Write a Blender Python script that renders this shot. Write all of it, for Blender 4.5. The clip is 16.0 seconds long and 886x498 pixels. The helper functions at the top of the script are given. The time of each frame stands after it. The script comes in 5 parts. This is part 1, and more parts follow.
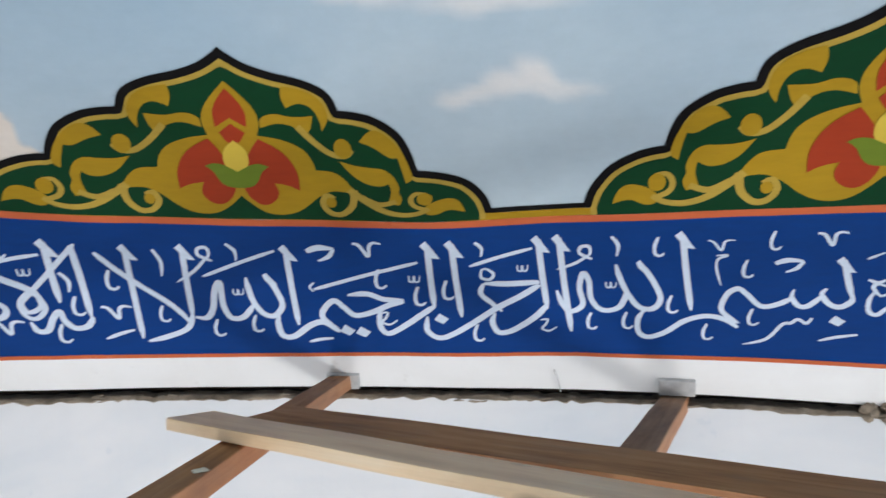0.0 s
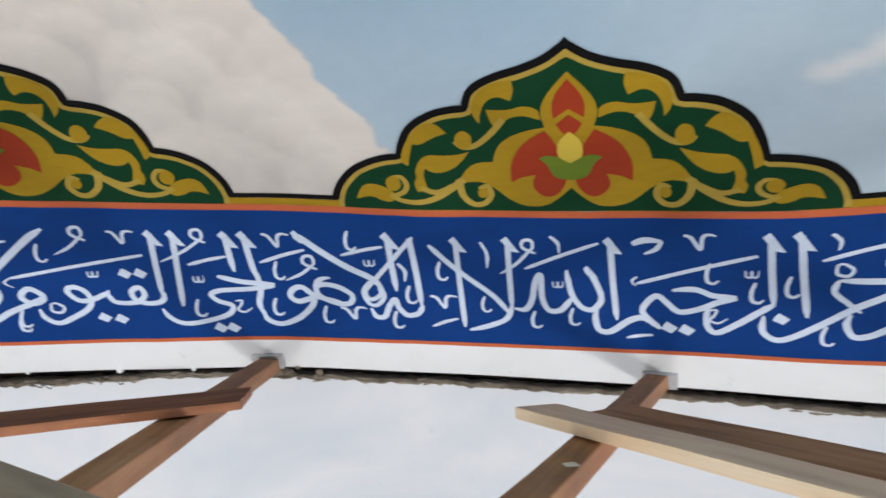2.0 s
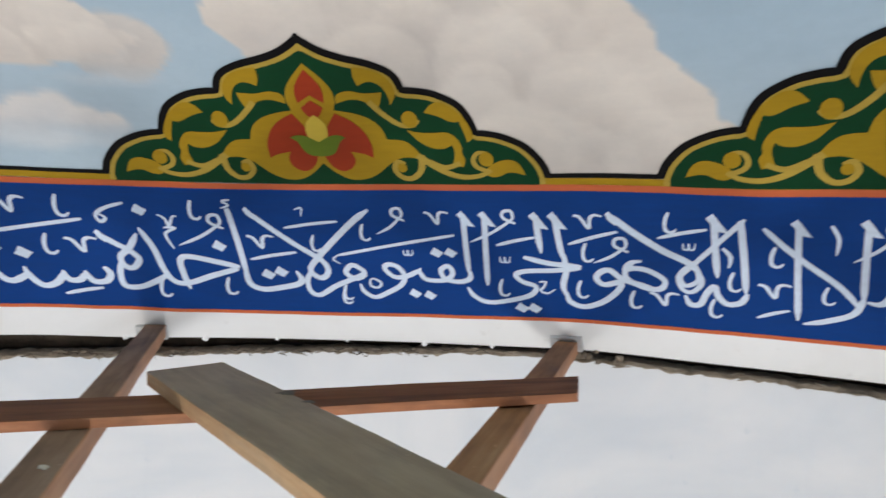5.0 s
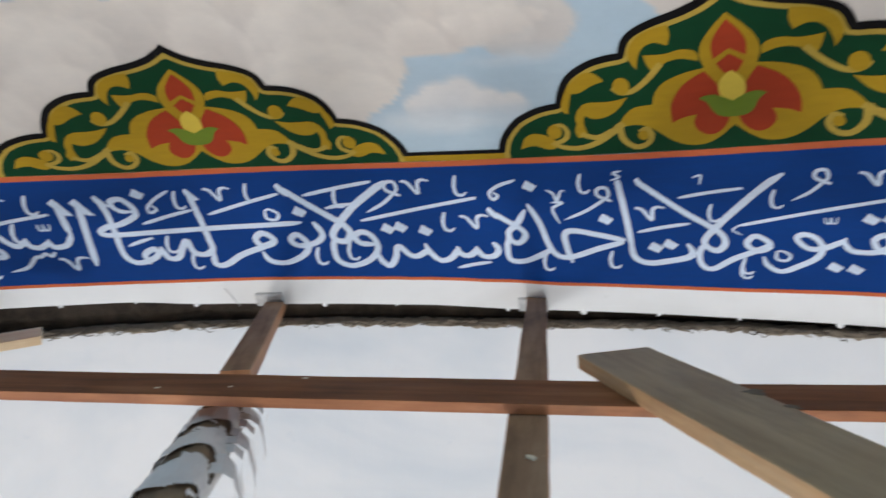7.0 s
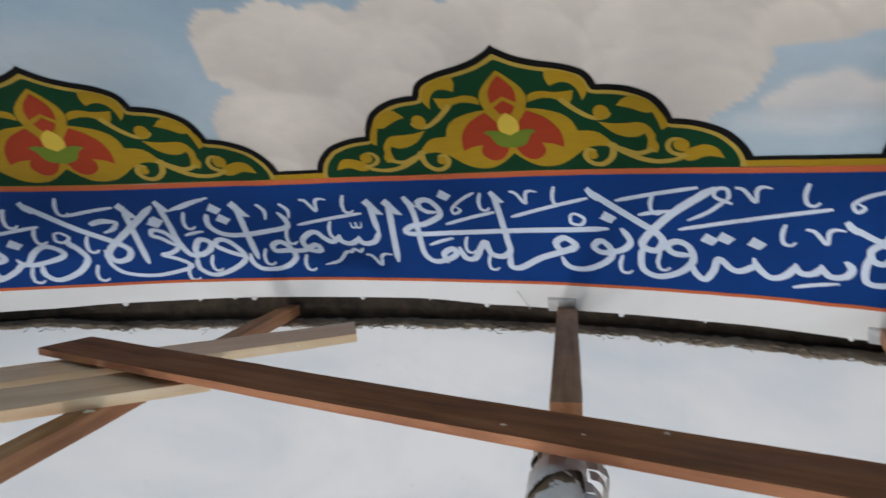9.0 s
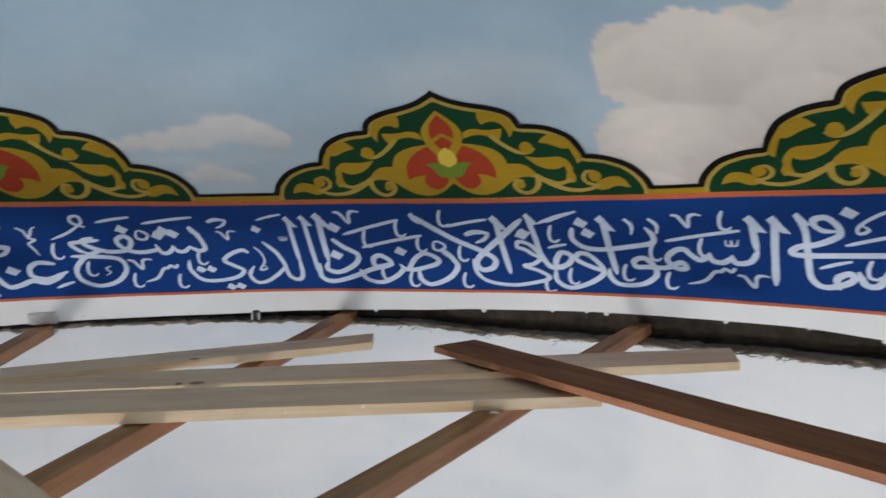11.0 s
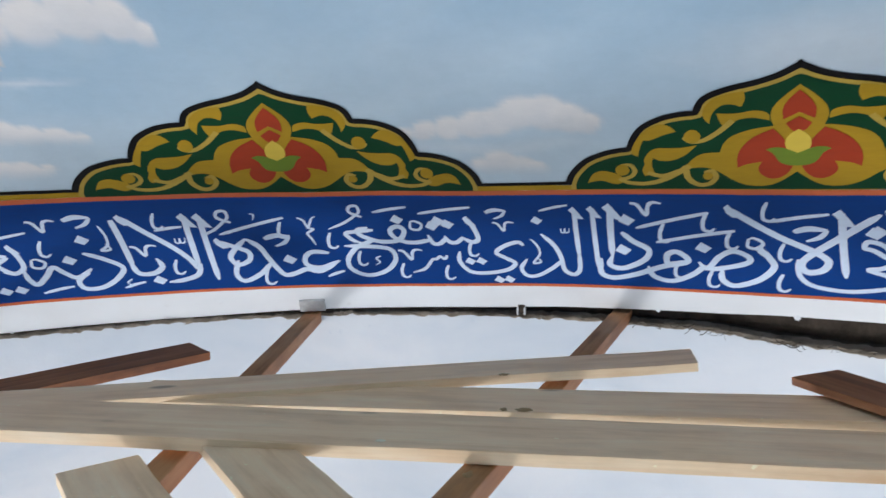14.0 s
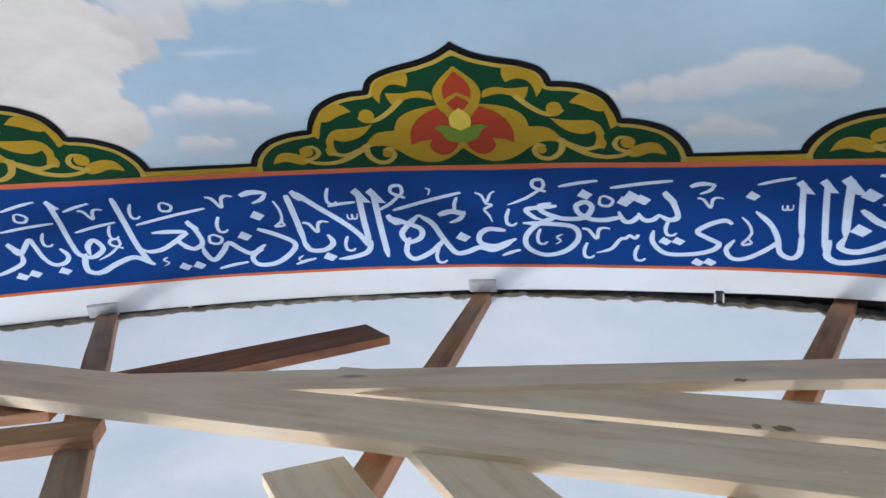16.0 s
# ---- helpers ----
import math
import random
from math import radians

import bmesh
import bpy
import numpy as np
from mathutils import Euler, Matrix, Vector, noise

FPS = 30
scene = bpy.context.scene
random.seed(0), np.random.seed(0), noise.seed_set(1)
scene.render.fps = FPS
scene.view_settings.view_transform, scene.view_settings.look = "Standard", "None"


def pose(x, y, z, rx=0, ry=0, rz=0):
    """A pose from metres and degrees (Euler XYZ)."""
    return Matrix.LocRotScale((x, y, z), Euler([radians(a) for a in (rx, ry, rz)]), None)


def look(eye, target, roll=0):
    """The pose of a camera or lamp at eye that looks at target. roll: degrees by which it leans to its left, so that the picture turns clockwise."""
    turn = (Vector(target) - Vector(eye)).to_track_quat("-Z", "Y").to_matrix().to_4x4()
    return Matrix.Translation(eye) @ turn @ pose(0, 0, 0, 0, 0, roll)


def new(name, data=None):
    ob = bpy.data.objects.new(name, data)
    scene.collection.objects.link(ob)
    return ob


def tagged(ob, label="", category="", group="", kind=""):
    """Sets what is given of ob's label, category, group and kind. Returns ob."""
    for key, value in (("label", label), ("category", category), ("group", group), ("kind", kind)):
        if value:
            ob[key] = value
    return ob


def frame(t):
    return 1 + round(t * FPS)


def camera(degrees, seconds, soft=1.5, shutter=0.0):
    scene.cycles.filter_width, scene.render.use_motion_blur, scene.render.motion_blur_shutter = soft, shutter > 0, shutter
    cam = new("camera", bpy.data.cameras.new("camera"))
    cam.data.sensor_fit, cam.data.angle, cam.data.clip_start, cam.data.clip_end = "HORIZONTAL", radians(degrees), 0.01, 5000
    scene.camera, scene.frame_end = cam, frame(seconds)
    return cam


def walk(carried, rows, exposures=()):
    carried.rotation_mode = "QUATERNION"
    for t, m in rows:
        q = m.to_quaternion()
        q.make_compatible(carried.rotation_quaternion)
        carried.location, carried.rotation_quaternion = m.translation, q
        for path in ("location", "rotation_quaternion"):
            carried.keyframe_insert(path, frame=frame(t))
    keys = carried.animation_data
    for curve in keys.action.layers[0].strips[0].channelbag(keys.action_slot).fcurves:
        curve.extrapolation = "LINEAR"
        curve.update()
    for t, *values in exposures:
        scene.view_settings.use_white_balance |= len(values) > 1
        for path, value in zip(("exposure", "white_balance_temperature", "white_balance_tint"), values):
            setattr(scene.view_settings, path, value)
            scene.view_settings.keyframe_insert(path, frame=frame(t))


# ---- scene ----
cam = camera(65.66, 16.0, shutter=0.5)
# seconds, place, pitch, roll, yaw
PATH = [
    (0.0, -0.170, 1.229, 0.007, 1.82, -0.13, 23.68),
    (0.5, -0.209, 1.217, 0.007, 1.01, -0.69, 27.74),
    (1.0, -0.267, 1.206, 0.005, 1.48, -1.84, 32.40),
    (1.5, -0.325, 1.178, 0.001, 0.58, -2.23, 38.54),
    (2.0, -0.371, 1.155, 0.004, 1.14, -0.70, 44.08),
    (2.5, -0.422, 1.142, -0.006, 0.46, -0.55, 48.84),
    (3.0, -0.454, 1.121, -0.006, 0.39, -0.23, 52.64),
    (3.2, -0.464, 1.117, -0.005, 0.31, -0.47, 53.73),
    (5.3, -0.617, 0.994, 0.045, -2.64, 0.02, 66.05),
    (5.5, -0.637, 0.974, 0.049, -3.26, 1.11, 68.60),
    (6.0, -0.690, 0.916, 0.058, -4.28, 1.34, 76.74),
    (6.5, -0.731, 0.858, 0.072, -4.49, 1.23, 82.97),
    (7.0, -0.769, 0.803, 0.068, -4.93, 1.61, 87.88),
    (7.5, -0.822, 0.743, 0.071, -6.26, 2.47, 94.77),
    (8.0, -0.899, 0.669, 0.097, -6.23, 0.02, 96.80),
    (8.5, -0.927, 0.597, 0.124, -5.84, 2.94, 101.91),
    (9.0, -0.926, 0.532, 0.159, -6.43, 1.08, 106.95),
    (9.5, -0.910, 0.492, 0.184, -5.05, 1.72, 112.43),
    (10.0, -0.889, 0.435, 0.158, -4.92, 3.97, 117.70),
    (10.2, -0.876, 0.406, 0.145, -3.77, 3.19, 121.31),
    (12.3, -0.804, 0.005, 0.207, -6.83, 2.10, 136.31),
    (12.5, -0.806, -0.026, 0.210, -6.34, 2.21, 136.84),
    (13.0, -0.783, -0.116, 0.211, -6.60, 2.40, 138.39),
    (13.5, -0.753, -0.222, 0.229, -7.70, 1.69, 141.43),
    (14.0, -0.731, -0.256, 0.251, -7.48, 1.46, 144.31),
    (14.5, -0.700, -0.322, 0.248, -8.50, 3.60, 146.20),
    (15.0, -0.676, -0.424, 0.248, -9.08, 2.24, 151.14),
    (15.5, -0.654, -0.512, 0.253, -9.57, 1.81, 153.01),
    (16.0, -0.659, -0.557, 0.253, -9.58, 2.33, 154.28),
]
# seconds, stops, kelvin, tint
EXPOSURES = [(0.0, 0.06, 6400, 10), (3.0, 0.04, 6450, 10), (5.5, -0.06, 6600, 10), (7.0, -0.12, 6450, 10), (10.0, -0.38, 6500, 10), (12.5, -0.02, 6350, 10), (16.0, 0.24, 5850, 10)]
walk(cam, [(t, pose(x, y, z, 90 + pitch, roll, yaw)) for t, x, y, z, pitch, roll, yaw in PATH], EXPOSURES)

# ---- light: daylight from the hall's east window below the dome, with added fill lamps ----
world = bpy.data.worlds.new("daylight")
world.use_nodes = True
scene.world = world
sky_node = world.node_tree.nodes.new("ShaderNodeTexSky")
sky_node.sky_type, sky_node.sun_disc = "NISHITA", False
sky_node.sun_elevation, sky_node.sun_rotation = radians(48), radians(100)
world.node_tree.links.new(sky_node.outputs[0], world.node_tree.nodes["Background"].inputs[0])
world.node_tree.nodes["Background"].inputs[1].default_value = 0.1


def window_or_fill(eye, target, width, height, watts, colour):
    lamp = bpy.data.lights.new("window_or_fill", "AREA")
    lamp.shape, lamp.size, lamp.size_y, lamp.energy, lamp.color = "RECTANGLE", width, height, watts, colour
    ob = new("window_or_fill", lamp)
    ob.matrix_world = look(eye, target)
    return ob


HALL = 5.2          # half the hall's width
HALL_TOP, HALL_FLOOR = -2.0, -6.4
window_or_fill((HALL - 0.12, -0.1, -3.9), (-3.2, 0.1, 0.0), 1.0, 1.4, 222, (1.0, 0.975, 0.95))
# four more unseen hall openings, added to spread fill round the drum
window_or_fill((HALL - 0.12, -2.6, -4.0), (0, -1.5, -2.0), 1.5, 2.2, 40, (0.98, 0.98, 1.0))
window_or_fill((0.5, -HALL + 0.12, -4.0), (0, 0, -2.0), 0.9, 2.0, 148, (1.0, 0.98, 0.97))
window_or_fill((2.6, HALL - 0.12, -4.0), (0, 0, -1.0), 1.0, 2.2, 66, (0.74, 0.87, 1.0))
window_or_fill((-HALL + 0.12, 0.6, -4.0), (0, 0, -2.0), 1.5, 2.2, 28, (0.9, 0.95, 1.0))
# fill lamps behind the camera, in unseen drum openings added for them
window_or_fill((2.18, -2.88, -1.12), (0, 0, -0.95), 1.5, 1.15, 58, (1.0, 0.97, 0.93))
window_or_fill((2.27, 2.82, -1.12), (0, 0, -0.95), 1.3, 1.15, 9, (0.74, 0.87, 1.0))
HALL_OPENINGS = [("x", 1, -0.1), ("x", 1, -2.6), ("y", -1, 0.6), ("y", 1, 2.6), ("x", -1, 0.6)]


# ---- materials ----
def material(name, rough=0.6, metal=0.0):
    m = bpy.data.materials.new(name)
    m.use_nodes = True
    t = m.node_tree
    s = t.nodes["Principled BSDF"]
    s.inputs["Roughness"].default_value, s.inputs["Metallic"].default_value = rough, metal
    return m, t, s


def node(t, kind, **inputs):
    n = t.nodes.new(kind)
    for k, v in inputs.items():
        n.inputs[k].default_value = v
    return n


def coords(t, scale=(1, 1, 1), which="Object"):
    c, m = t.nodes.new("ShaderNodeTexCoord"), t.nodes.new("ShaderNodeMapping")
    m.inputs["Scale"].default_value = scale
    t.links.new(c.outputs[which], m.inputs[0])
    return m.outputs[0]


def noise_tex(t, vec, scale, detail=4.0, rough=0.6, distortion=0.0):
    n = node(t, "ShaderNodeTexNoise", Scale=scale, Detail=detail, Roughness=rough, Distortion=distortion)
    t.links.new(vec, n.inputs["Vector"])
    return n.outputs["Fac"]


def ramp(t, fac, stops):
    r = t.nodes.new("ShaderNodeValToRGB")
    while len(r.color_ramp.elements) < len(stops):
        r.color_ramp.elements.new(0.5)
    for e, (pos, col) in zip(r.color_ramp.elements, stops):
        e.position, e.color = pos, (*col, 1) if len(col) == 3 else col
    t.links.new(fac, r.inputs[0])
    return r.outputs[0]


def mix(t, kind, fac, a, b):
    m = t.nodes.new("ShaderNodeMix")
    m.data_type, m.blend_type = "RGBA", kind
    for sock, v in ((m.inputs[0], fac), (m.inputs[6], a), (m.inputs[7], b)):
        if isinstance(v, (float, int)):
            sock.default_value = v
        elif isinstance(v, tuple):
            sock.default_value = (*v, 1)
        else:
            t.links.new(v, sock)
    return m.outputs[2]


def bump(t, s, height, strength=0.2, distance=0.01):
    b = node(t, "ShaderNodeBump", Strength=strength, Distance=distance)
    t.links.new(height, b.inputs["Height"])
    t.links.new(b.outputs[0], s.inputs["Normal"])


def paint(name, colour, rough=0.5, vary=0.12, streak=(1.2, 1.2, 7.0)):
    """Hand-brushed wall paint: uneven cover, faint brush streaks."""
    m, t, s = material(name, rough)
    s.inputs["Specular IOR Level"].default_value = 0.12
    vec = coords(t, streak)
    big = noise_tex(t, coords(t), 1.7, 3)
    fine = noise_tex(t, vec, 11, 6, 0.7)
    lo = tuple(c * (1 - vary) for c in colour)
    hi = tuple(min(1, c * (1 + vary)) for c in colour)
    c = mix(t, "MIX", 0.5, ramp(t, big, [(0.3, lo), (0.7, hi)]), ramp(t, fine, [(0.3, lo), (0.7, hi)]))
    t.links.new(c, s.inputs["Base Color"])
    t.links.new(ramp(t, fine, [(0.2, (rough - 0.08,) * 3), (0.8, (rough + 0.1,) * 3)]), s.inputs["Roughness"])
    bump(t, s, noise_tex(t, coords(t), 60, 4), 0.12, 0.004)
    return m


def wood(name, dark, mid, light, rough=0.62, dirt=0.35, dirt_colour=(0.09, 0.08, 0.07), grainy=0.2, knots=0.0, gloss=0.5):
    """Sawn timber: grain along local x, blotches, knots, dirt."""
    m, t, s = material(name, rough)
    s.inputs["Specular IOR Level"].default_value = gloss
    info = t.nodes.new("ShaderNodeObjectInfo")
    add = t.nodes.new("ShaderNodeVectorMath")
    add.operation = "ADD"
    jump = t.nodes.new("ShaderNodeMath")
    jump.operation, jump.inputs[1].default_value = "MULTIPLY", 37.0
    t.links.new(info.outputs["Random"], jump.inputs[0])
    t.links.new(coords(t), add.inputs[0])
    t.links.new(jump.outputs[0], add.inputs[1])

    def scaled(v):
        k = t.nodes.new("ShaderNodeMapping")
        k.inputs["Scale"].default_value = v
        t.links.new(add.outputs[0], k.inputs[0])
        return k.outputs[0]

    grain = noise_tex(t, scaled((0.9, 17, 17)), 2.0, 5, 0.55, 0.8)
    fibre = noise_tex(t, scaled((4, 130, 130)), 2.0, 3, 0.5)
    blotch = noise_tex(t, scaled((1.5, 4.5, 4.5)), 2.6, 5, 0.6)
    c = ramp(t, mix(t, "MIX", 0.55, grain, blotch), [(0.32, dark), (0.5, mid), (0.68, light)])
    c = mix(t, "MULTIPLY", grainy, c, ramp(t, fibre, [(0.3, (0.55, 0.55, 0.55)), (0.7, (1, 1, 1))]))
    smear = ramp(t, noise_tex(t, scaled((2.2, 6, 6)), 2.0, 6, 0.65), [(0.5, (0, 0, 0)), (0.75, (dirt,) * 3)])
    c = mix(t, "MIX", smear, c, dirt_colour)
    if knots:
        vor = t.nodes.new("ShaderNodeTexVoronoi")
        vor.inputs["Scale"].default_value = 1.0
        t.links.new(scaled((2.4, 7, 7)), vor.inputs["Vector"])
        c = mix(t, "MIX", ramp(t, vor.outputs["Distance"], [(0.05, (knots,) * 3), (0.1, (0, 0, 0))]), c, tuple(x * 0.35 for x in dark))
    specks = ramp(t, noise_tex(t, scaled((9, 14, 14)), 5, 2, 0.5), [(0.74, (0, 0, 0)), (0.78, (0.5,) * 3)])
    c = mix(t, "MIX", specks, c, tuple(min(1, x * 1.3 + 0.05) for x in light))
    t.links.new(c, s.inputs["Base Color"])
    bump(t, s, mix(t, "MIX", 0.5, grain, fibre), 0.18, 0.003)
    return m


def mural_material():
    m, t, s = material("mural_paint", 0.6)
    a = t.nodes.new("ShaderNodeAttribute")
    a.attribute_name = "mural"
    vec = coords(t)
    fine = noise_tex(t, vec, 16, 6, 0.65)
    c = mix(t, "MULTIPLY", 0.5, a.outputs["Color"], ramp(t, fine, [(0.25, (0.86, 0.87, 0.88)), (0.75, (1, 1, 1))]))
    brush = noise_tex(t, coords(t, (2, 2, 9)), 9, 5, 0.7)
    c = mix(t, "MULTIPLY", 0.35, c, ramp(t, brush, [(0.3, (0.88, 0.89, 0.9)), (0.7, (1, 1, 1))]))
    t.links.new(c, s.inputs["Base Color"])
    bump(t, s, noise_tex(t, vec, 70, 4), 0.1, 0.003)
    return m


def plaster(name, colour, stain, rough=0.7, stain_or_sheen=0.5):
    m, t, s = material(name, rough)
    vec = coords(t)
    run = noise_tex(t, coords(t, (7, 7, 0.5)), 2.2, 6, 0.6)
    patch = noise_tex(t, coords(t, (1, 1, 2.2)), 0.9, 4, 0.55, 0.5)
    spots = noise_tex(t, vec, 14, 3, 0.5)
    c = mix(t, "MIX", ramp(t, run, [(0.55, (0, 0, 0)), (0.8, (0.12,) * 3)]), colour, stain)
    # broad clouds of the second colour: staining, and on the drum wall painted sheen
    c = mix(t, "MIX", ramp(t, patch, [(0.42, (0, 0, 0)), (0.7, (stain_or_sheen,) * 3)]), c, stain)
    c = mix(t, "MIX", ramp(t, spots, [(0.7, (0, 0, 0)), (0.76, (0.3,) * 3)]), c, stain)
    t.links.new(c, s.inputs["Base Color"])
    bump(t, s, noise_tex(t, vec, 22, 6, 0.6), 0.25, 0.006)
    return m


def rough_cement(name, dark, light):
    m, t, s = material(name, 0.9)
    vec = coords(t)
    n = noise_tex(t, vec, 9, 8, 0.75)
    t.links.new(ramp(t, n, [(0.3, dark), (0.7, light)]), s.inputs["Base Color"])
    bump(t, s, noise_tex(t, vec, 25, 8, 0.75), 0.8, 0.02)
    return m


MURAL = mural_material()
BLUE = paint("blue_band_paint", (0.003, 0.041, 0.2), 0.6, 0.16)
ORANGE = paint("orange_line_paint", (0.55, 0.13, 0.05), 0.5)
WHITE_STRIP = plaster("white_rim_paint", (0.82, 0.82, 0.815), (0.62, 0.6, 0.57), 0.55)
# bluish clouds paint in the wall's soft gloss reflections, besides smudges and runs
WALL_WHITE = plaster("white_wall_paint", (0.71, 0.715, 0.725), (0.5, 0.56, 0.62), 0.4, 0.75)
LETTER = paint("white_lettering_paint", (0.64, 0.72, 0.84), 0.5, 0.14)
BLACK = paint("black_outline_paint", (0.004, 0.0035, 0.004), 0.55, 0.2)
GOLD = paint("ochre_yellow_paint", (0.37, 0.225, 0.012), 0.55, 0.16)
PALE_GOLD = paint("pale_ochre_line_paint", (0.42, 0.29, 0.05), 0.55, 0.2)
GREEN = paint("dark_green_paint", (0.003, 0.041, 0.014), 0.55, 0.18)
RED = paint("brick_red_paint", (0.33, 0.04, 0.013), 0.55, 0.14)
LEMON = paint("lemon_yellow_paint", (0.62, 0.45, 0.06), 0.5, 0.08)
LIME = paint("leaf_green_paint", (0.14, 0.2, 0.02), 0.5, 0.1)
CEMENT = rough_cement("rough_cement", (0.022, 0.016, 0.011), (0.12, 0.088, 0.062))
OUTER_CEMENT = rough_cement("grey_outer_cement", (0.16, 0.15, 0.14), (0.34, 0.32, 0.29))
CRUMB = rough_cement("broken_plaster", (0.11, 0.083, 0.057), (0.47, 0.385, 0.29))
BROWN = wood("brown_hardwood", (0.22, 0.095, 0.036), (0.43, 0.21, 0.088), (0.56, 0.32, 0.155), 0.65, 0.4, (0.2, 0.16, 0.13), gloss=0.22)
BROWN_CUT = wood("brown_hardwood_side", (0.28, 0.105, 0.04), (0.45, 0.2, 0.085), (0.56, 0.29, 0.14), 0.6, 0.3)
RED_BROWN = wood("red_brown_plank", (0.125, 0.046, 0.018), (0.25, 0.097, 0.037), (0.35, 0.152, 0.066), 0.65, 0.25, gloss=0.22)
RED_CUT = wood("red_brown_side", (0.24, 0.078, 0.03), (0.42, 0.16, 0.065), (0.55, 0.26, 0.12), 0.65, 0.75, (0.12, 0.055, 0.035))
PINE = wood("weathered_pine", (0.73, 0.45, 0.245), (0.9, 0.615, 0.375), (0.95, 0.725, 0.485), 0.42, 0.4, (0.56, 0.39, 0.25), 0.1, 0.8)
PINE_CUT = wood("bright_sawn_pine", (0.74, 0.5, 0.28), (0.86, 0.64, 0.4), (0.9, 0.73, 0.52), 0.6, 0.3, (0.5, 0.34, 0.2), 0.15, 0.7)
GREY_WOOD = wood("weathered_plank", (0.28, 0.195, 0.11), (0.41, 0.3, 0.175), (0.5, 0.385, 0.24), 0.45, 0.4)
GREY_CUT = wood("weathered_plank_side", (0.4, 0.2, 0.09), (0.58, 0.36, 0.18), (0.68, 0.48, 0.28), 0.6, 0.35)
DUSTY = wood("dusty_hardwood", (0.165, 0.092, 0.047), (0.335, 0.2, 0.113), (0.475, 0.32, 0.2), 0.65, 0.55, (0.13, 0.1, 0.075), gloss=0.25)
# side faces: sawn wood, with the light on board edges put into the colour
BRIGHT_SIDES = {DUSTY: BROWN_CUT, BROWN: BROWN_CUT, RED_BROWN: RED_CUT, PINE: PINE_CUT, GREY_WOOD: GREY_CUT}
BARE_LOG = wood("log_bark", (0.09, 0.06, 0.04), (0.22, 0.15, 0.09), (0.32, 0.23, 0.14), 0.7, 0.4)
PAPER = plaster("torn_white_paper", (0.72, 0.7, 0.68), (0.3, 0.27, 0.25), 0.8)
ZINC, zt, zs = material("grey_zinc", 0.5, 0.3)
zt.links.new(ramp(zt, noise_tex(zt, coords(zt), 30, 5), [(0.3, (0.42, 0.42, 0.42)), (0.7, (0.62, 0.62, 0.61))]), zs.inputs["Base Color"])
FLOOR = rough_cement("hall_floor_concrete", (0.4, 0.4, 0.39), (0.55, 0.54, 0.52))

# ---- the dome: a spherical cap over a round drum ----
BALL, CENTRE_Z, RIM_Z = 4.345, -2.981, 0.163      # radius and centre of the sphere, height of the band's upper edge
LAT0 = math.asin((RIM_Z - CENTRE_Z) / BALL)
DRUM = 3.49


def on_dome(angle, s, lift=0.0):
    """Angle in degrees round the dome, s metres up its slope from the band's upper edge, lift metres proud of the paint."""
    lat, a = LAT0 + s / BALL, radians(angle)
    r = (BALL - lift) * math.cos(lat)
    return Vector((r * math.cos(a), r * math.sin(a), CENTRE_Z + (BALL - lift) * math.sin(lat)))


# the hand-painted edges wander round the dome: angle in degrees, metres up the slope
BAND_TOP = [(86, -.02), (92, -.022), (100, -.03), (108, -.048), (116, -.04), (124, -.033), (133, -.013), (142, -.015), (150, -.021), (160, -.022), (168, -.018), (176, -.018), (185, -.03), (195, -.043), (205, -.05), (214, -.045), (223, -.044), (232, -.031), (243, -.021), (262, -.022), (446, -.02)]
BAND_FOOT = [(86, -.55), (92, -.551), (100, -.555), (108, -.569), (117, -.574), (125, -.573), (134, -.565), (142, -.579), (150, -.589), (157, -.59), (161, -.577), (166, -.568), (172, -.56), (180, -.556), (190, -.552), (200, -.553), (208, -.559), (218, -.556), (230, -.561), (240, -.555), (262, -.56), (446, -.55)]
RIM_FOOT = [(86, -.705), (92, -.706), (100, -.71), (108, -.72), (117, -.72), (126, -.715), (134, -.703), (142, -.717), (150, -.724), (160, -.728), (167, -.711), (174, -.703), (180, -.69), (186, -.662), (197, -.658), (205, -.668), (210, -.681), (218, -.686), (225, -.7), (235, -.702), (245, -.718), (262, -.724), (446, -.705)]
# height of the broken plaster edge on the drum
LEDGE = [(86, -.389), (96, -.397), (104, -.403), (112, -.406), (120, -.405), (128, -.401), (136, -.39), (140, -.391), (146, -.41), (152, -.42), (160, -.433), (168, -.441), (178, -.439), (186, -.441), (195, -.447), (204, -.441), (211, -.41), (220, -.394), (232, -.385), (262, -.389), (446, -.389)]


def along(knots, angle):
    """The smooth line through knots of angle and value."""
    angle = (angle - 86) % 360 + 86
    for (a, u), (b, v) in zip(knots, knots[1:]):
        if angle <= b:
            f = (angle - a) / (b - a)
            return u + (v - u) * f * f * (3 - 2 * f)
    return knots[-1][1]


def mesh_object(name, verts, faces, mat, parent=None, smooth=False):
    me = bpy.data.meshes.new(name)
    me.from_pydata([tuple(v) for v in verts], [], faces)
    me.materials.append(mat)
    if smooth:
        me.polygons.foreach_set("use_smooth", [True] * len(me.polygons))
    ob = new(name, me)
    ob.parent = parent
    return ob


def part(name, bm, mat, parent, label=""):
    me = bpy.data.meshes.new(name)
    bm.to_mesh(me)
    bm.free()
    me.materials.append(mat)
    ob = new(name, me)
    ob.parent = parent
    return tagged(ob, label)


